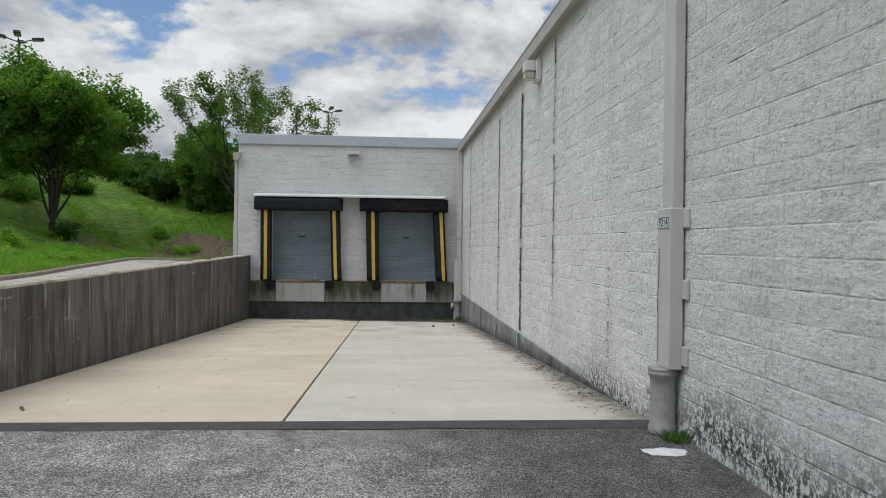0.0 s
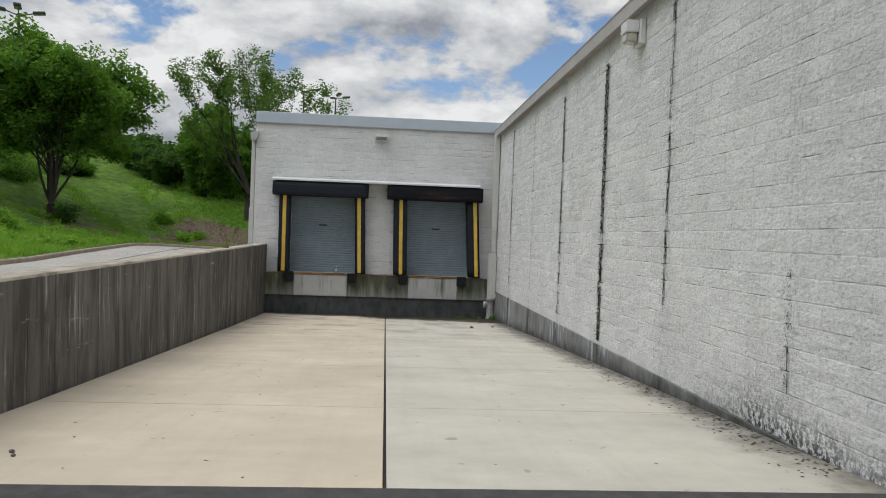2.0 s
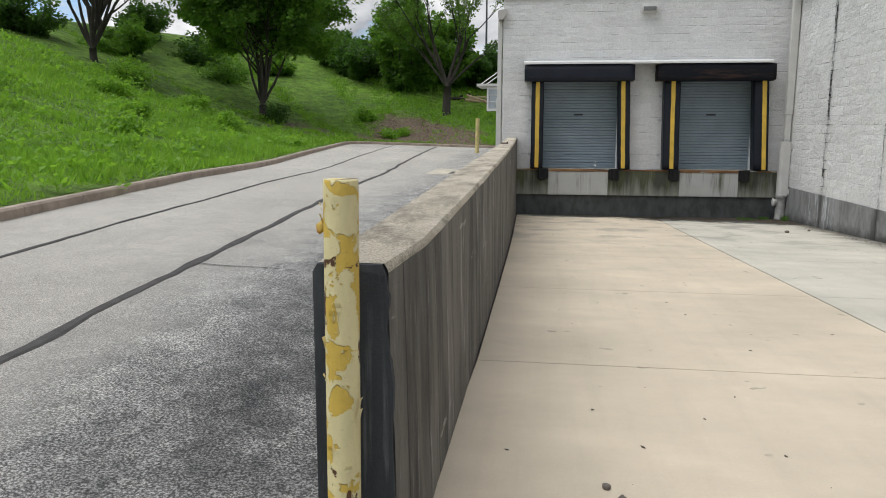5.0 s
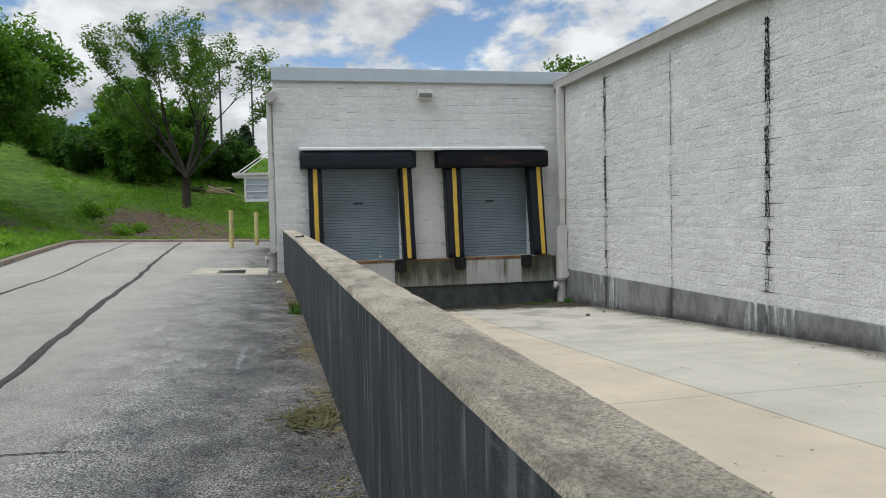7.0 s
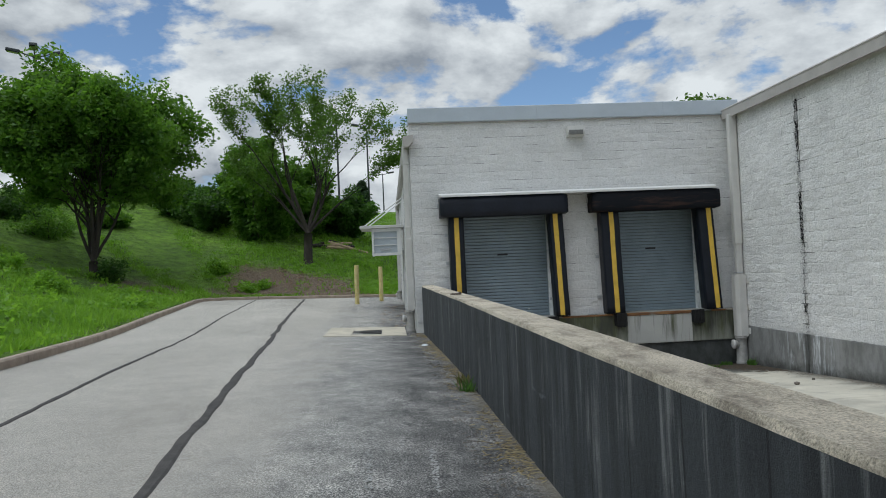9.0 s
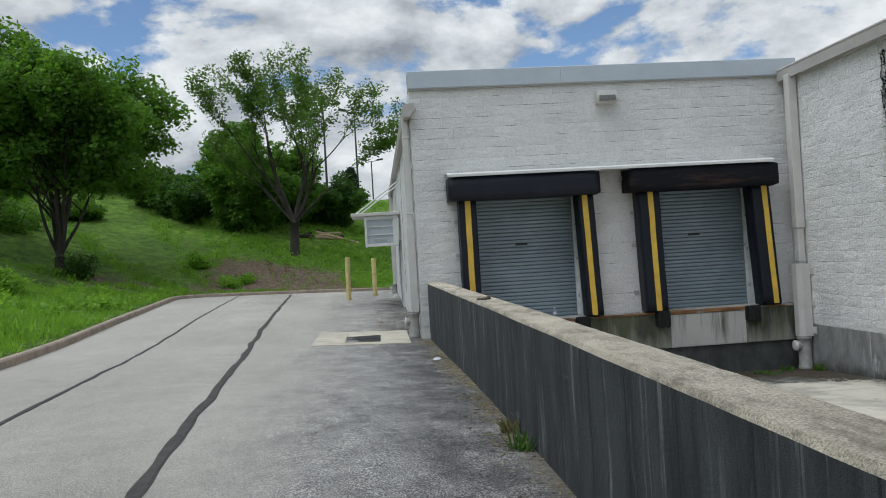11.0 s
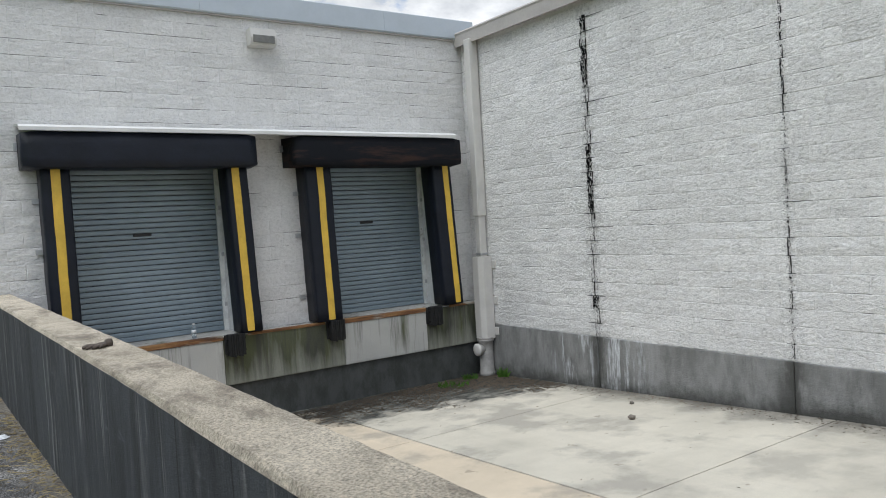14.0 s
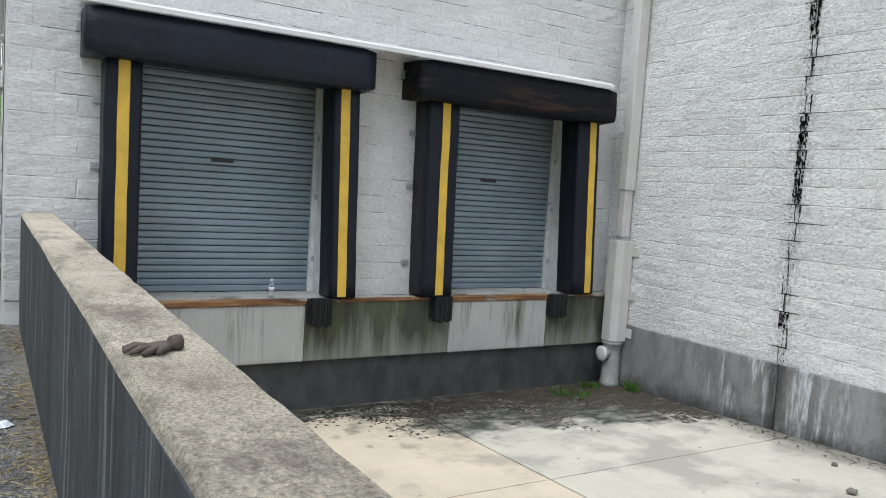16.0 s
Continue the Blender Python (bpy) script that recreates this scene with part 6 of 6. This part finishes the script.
def log_pile(x, y):
    z = bank_z(x, y)
    rnd = random.Random(4)
    for i in range(9):
        a = rnd.uniform(-0.5, 0.6) + (0 if i else 0.2)
        l = 2.6 if i == 0 else rnd.uniform(0.8, 2.0)
        c = Vector((x + rnd.uniform(-1.4, 0.7), y + rnd.uniform(-0.6, 0.6), 0)) if i else Vector((x + 0.9, y - 0.3, 0))
        c.z = bank_z(c.x, c.y) + 0.1
        u = Vector((math.cos(a), math.sin(a) * 0.4, -0.32 if i == 0 else rnd.uniform(-0.3, 0.3))) * l / 2
        ob = part("log", tube([c - u, c + u * 0.2, c + u], [0.11, 0.10, 0.08], 8), M_LOG if i % 2 == 0 else M_BARK, None)
        tagged(ob, "cut pale branch lying on the bank", "log", "cut branches")


M_LOG = plain("cut_wood", (0.42, 0.31, 0.2), 0.9, vary=0.3, scale=6)
log_pile(-8.6, 59.5)


def weed(x, y, z, r, h, mat, label, seed, blades=60, lie=0.0):
    rng = np.random.RandomState(seed)
    a = rng.rand(blades) * 6.283
    rr = r * np.sqrt(rng.rand(blades))
    b = np.c_[x + rr * np.cos(a), y + rr * np.sin(a), np.full(blades, z - 0.005)]
    hh = h * (0.4 + 0.7 * rng.rand(blades))
    l = np.c_[rng.normal(scale=0.5 + lie, size=(blades, 2)) * hh[:, None], hh * (1 - 0.6 * min(1, lie))]
    s = np.c_[np.sin(a), np.cos(a), np.zeros(blades)] * (0.006 + 0.008 * rng.rand(blades))[:, None]
    m = b + l * 0.55 + s * 0.3
    v = np.stack((b - s, b + s, m + s, m - s, b + l), axis=1).reshape(-1, 3)
    f = []
    for i in range(blades):
        k = 5 * i
        f += [(k, k + 1, k + 2, k + 3), (k + 3, k + 2, k + 4)]
    ob = obj("weed", mesh("weed", v.tolist(), f, mat))
    tagged(ob, label, "weed", kind="stuff")


M_DRY = leaf("dry_grass", (0.22, 0.20, 0.08), (0.09, 0.09, 0.035))
M_WEED = leaf("weed_leaf", (0.09, 0.19, 0.03), (0.04, 0.09, 0.016))
weed(-4.24, 17.9, road_z(-4.3, 17.9), 0.10, 0.15, M_WEED, "green grass tuft at the wall foot", 1, 34)
weed(-4.22, 18.5, road_z(-4.3, 18.5), 0.10, 0.14, M_DRY, "dry grass tuft at the wall foot", 2, 60)
weed(-4.28, 12.4, road_z(-4.3, 12.4), 0.24, 0.12, M_DRY, "flattened straw-coloured weed heap by the wall", 3, 170, 0.9)
weed(2.1, 25.95, floor_z(25.95), 0.26, 0.075, M_WEED, "low green weed in the dock corner litter", 4, 120)
weed(2.62, 26.2, floor_z(26.2), 0.14, 0.10, M_WEED, "small green weed beside the pipe boot", 5, 80)
weed(3.05, 25.82, floor_z(25.8), 0.10, 0.16, M_WEED, "small green weed under the corner downspout", 6, 70)
weed(3.08, 6.82, road_z(3.0, 6.8), 0.10, 0.10, M_WEED, "small green weed beside the downspout boot", 7, 70)
weed(3.10, 4.6, road_z(3.0, 4.6), 0.16, 0.07, M_DRY, "dry weed along the wall foot", 8, 90, 0.5)
weed(3.12, 3.4, road_z(3.0, 3.4), 0.14, 0.10, M_WEED, "green weed along the wall foot", 9, 70, 0.3)


# ---- lamp posts on the plateau ----
def lamp_post(x, y, top, heads, seed):
    z = bank_z(x, y) - 0.2
    root = thing("lamp_post", "tall dark steel lamp post with box heads", "lamp post", group="car park lamp posts")
    part("pole", lathe([(0.13, z), (0.12, z + 1), (0.075, top)], (x, y, 0), "z", 10), M_POST, root)
    for k in range(heads):
        a = 2 * math.pi * k / heads + 0.35
        u = Vector((math.cos(a), math.sin(a), 0))
        c = Vector((x, y, top - 0.1))
        arm = part("arm", tube([c, c + u * 0.5 + Vector((0, 0, 0.12)), c + u * 0.95 + Vector((0, 0, 0.28))], 0.045, 6), M_POST, root)
        bm = boxbm(-0.42, 0.42, -0.24, 0.24, -0.11, 0.11, 0.04)
        h = part("lamp_head", bm, M_POST, root, "dark box lamp head")
        h.matrix_basis = Matrix.Translation(c + u * 1.3 + Vector((0, 0, 0.34))) @ Matrix.Rotation(a, 4, "Z") @ Matrix.Rotation(-0.15, 4, "Y")
        g = part("lamp_glass", boxbm(-0.34, 0.3, -0.19, 0.19, -0.125, -0.112), M_LENS, h, "pale lamp glass")


M_POST = plain("dark_lamp_steel", (0.06, 0.065, 0.07), 0.5, 0.4, vary=0.15)
lamp_post(-28.0, 60.5, 17.4, 4, 1)
lamp_post(-6.9, 92.0, 18.0, 4, 2)
lamp_post(-9.7, 84.0, 17.2, 2, 3)
lamp_post(-5.4, 118.0, 16.2, 2, 4)


# ---- small things ----
def bottle(x, y, z):
    root = thing("water_bottle", "small clear plastic water bottle standing on the dock sill", "bottle")
    k = Mat("clear_plastic", 0.08)
    k.b.inputs["Transmission Weight"].default_value = 0.9
    k.b.inputs["IOR"].default_value = 1.2
    k.col((0.85, 0.92, 0.95))
    part("body", lathe([(0.026, z), (0.032, z + 0.008), (0.032, z + 0.06), (0.029, z + 0.065), (0.032, z + 0.07), (0.032, z + 0.13), (0.026, z + 0.155), (0.013, z + 0.18), (0.013, z + 0.195)], (x, y, 0), "z", 18), k.m, root, "", True)
    part("label_band", lathe([(0.0328, z + 0.075), (0.0328, z + 0.12)], (x, y, 0), "z", 18), M_SIGN, root, "pale blue-white paper band", True)
    part("cap", lathe([(0.015, z + 0.192), (0.016, z + 0.196), (0.016, z + 0.212), (0.013, z + 0.214)], (x, y, 0), "z", 16), M_WHITE, root, "white screw cap")


bottle(-1.86, 26.62, SILL_Z + 0.012)


def glove(x, y, z):
    """A crumpled work glove lying on the wall cap."""
    bm = bmesh.new()
    r = bmesh.ops.create_icosphere(bm, subdivisions=3, radius=1)
    for v in r["verts"]:
        v.co = Vector((v.co.x * 0.075, v.co.y * 0.05, max(-0.1, v.co.z * 0.026))) + Vector((0, 0, 0.02))
        v.co += v.co * 0.25 * noise.noise(v.co * 30)
    for pts in ([(-0.05, 0.02, 0.02), (-0.10, 0.05, 0.025), (-0.15, 0.05, 0.014)], [(-0.05, 0.0, 0.02), (-0.11, 0.01, 0.03), (-0.165, 0.0, 0.014)], [(-0.05, -0.02, 0.018), (-0.10, -0.03, 0.024), (-0.15, -0.045, 0.012)],
                [(-0.03, -0.035, 0.016), (-0.07, -0.07, 0.02), (-0.11, -0.09, 0.012)], [(0.02, -0.03, 0.018), (-0.01, -0.07, 0.026), (-0.045, -0.10, 0.014)]):
        tube(pts, [0.018, 0.017, 0.012], 8, bm)
    lathe([(0.035, 0.05), (0.042, 0.08), (0.040, 0.105), (0.03, 0.107)], (0, 0, 0.03), "x", 14, bm)
    for v in bm.verts:
        v.co.z = max(0.001, v.co.z)
    ob = part("glove", bm, M_GLOVE, None, "", True)
    ob.matrix_basis = pose(x, y, z, 0, 0, 12) @ Matrix.Scale(0.62, 4)
    tagged(ob, "crumpled grey-brown knit work glove lying on the wall", "glove")


M_GLOVE = plain("brown_knit", (0.095, 0.075, 0.062), 0.95, vary=0.3, scale=14, bump=0.004, bscale=120)
glove(-4.06, 20.75, ret_top(20.75) + 0.002)


def rag(name, x, y, z, w, h, mat, label, category, seed, lift=0.01):
    """A flat irregular scrap with a raised crumpled middle."""
    rnd = random.Random(seed)
    n = 28
    v, f = [(x, y, z + lift)], []
    for s in (0.55, 1.0):
        for i in range(n):
            a = 2 * math.pi * i / n
            k = s * (0.72 + 0.28 * noise.noise((math.cos(a) * 1.6, math.sin(a) * 1.6, seed)) + 0.12 * rnd.random())
            v.append((x + w * k * math.cos(a), y + h * k * math.sin(a), z + (lift * rnd.uniform(0.5, 1.0) if s < 1 else 0.001)))
    for i in range(n):
        j = (i + 1) % n
        f += [(0, 1 + i, 1 + j), (1 + i, 1 + n + i, 1 + n + j, 1 + j)]
    ob = obj(name, mesh(name, v, f, mat))
    tagged(ob, label, category)


M_PAINTSPILL = plain("dried_white_paint", (0.66, 0.65, 0.63), 0.6, vary=0.2, scale=9, bump=0.004)
rag("paint_spill", 2.86, 6.50, road_z(2.9, 6.5) + 0.007, 0.23, 0.14, M_PAINTSPILL, "dried white paint spill on the asphalt", "paint spill", 3, 0.012)
rag("litter", -4.47, 23.4, road_z(-4.47, 23.4) + 0.006, 0.09, 0.07, M_SIGN, "crumpled white paper litter by the wall", "litter", 5, 0.03)
rag("litter", -0.0, 6.62, road_z(0, 6.6) + 0.006, 0.035, 0.02, M_SIGN, "small white scrap on the asphalt", "litter", 6, 0.008)


def stone(x, y, z, r, seed):
    bm = bmesh.new()
    g = bmesh.ops.create_icosphere(bm, subdivisions=2, radius=r)
    for v in g["verts"]:
        v.co *= 1 + 0.35 * noise.noise(v.co * (2 / r) + Vector((seed, 0, 0)))
        v.co.z = v.co.z * 0.75 + r * 0.55
    ob = part("stone", bm, M_PEBBLE)
    ob.location = (x, y, z)
    tagged(ob, "dark broken stone lying on the paving", "stone", "loose stones")


stone(1.97, 22.05, floor_z(22.05), 0.045, 1)
stone(2.6, 22.6, floor_z(22.6), 0.03, 2)
stone(-2.9, 8.4, floor_z(8.4), 0.02, 3)
stone(-2.84, 8.3, floor_z(8.3), 0.016, 4)


# ---- blocks of the walls, laid last ----
def along_x(u, z):
    return Matrix.Translation((u, DOCK_Y, z))


def along_wall(u, z):        # long wall: u runs along -y from the dock end, face towards -x
    return Matrix(((0, 1, 0, WALL_X), (-1, 0, 0, DOCK_Y - u), (0, 0, 1, z), (0, 0, 0, 1)))


def along_side(u, z):        # side wall: face towards -x, u along -y from its far end
    return Matrix(((0, 1, 0, SIDE_X), (-1, 0, 0, SIDE_END - u), (0, 0, 1, z), (0, 0, 0, 1)))


SMOOTH = block_meshes("block", M_DOCK, 1, 10, 0.008)
SPLIT = block_meshes("block", M_WALL, 2, 14, 0.010)
lay_blocks(DOCK_ROOT, along_x, (DOCK_X0, WALL_X), SILL_Z + 0.005, 23, [(a - 0.008, b + 0.008, 0, HEAD_Z + 0.01) for a, b in DOORS], lambda u, z: True, SMOOTH, M_DOCK, 3, "painted blocks")
lay_blocks(LONG_ROOT, along_wall, (0.0, 40.0), 0.385 - 2 * COURSE, 26, [(0.0, 18.1, -1.0, 0.385)],
           lambda u, z: 16.6 < u < 24.4 and z < 3.05 and not (z < 0.385 and u < 18.1), SPLIT, M_WALL, 4, "white painted split-face blocks")
lay_blocks(SIDE_ROOT, along_side, (0.0, SIDE_END - DOCK_Y - 0.02), 0.40, 22, [], lambda u, z: False, SMOOTH, M_DOCK, 5, "white painted blocks")
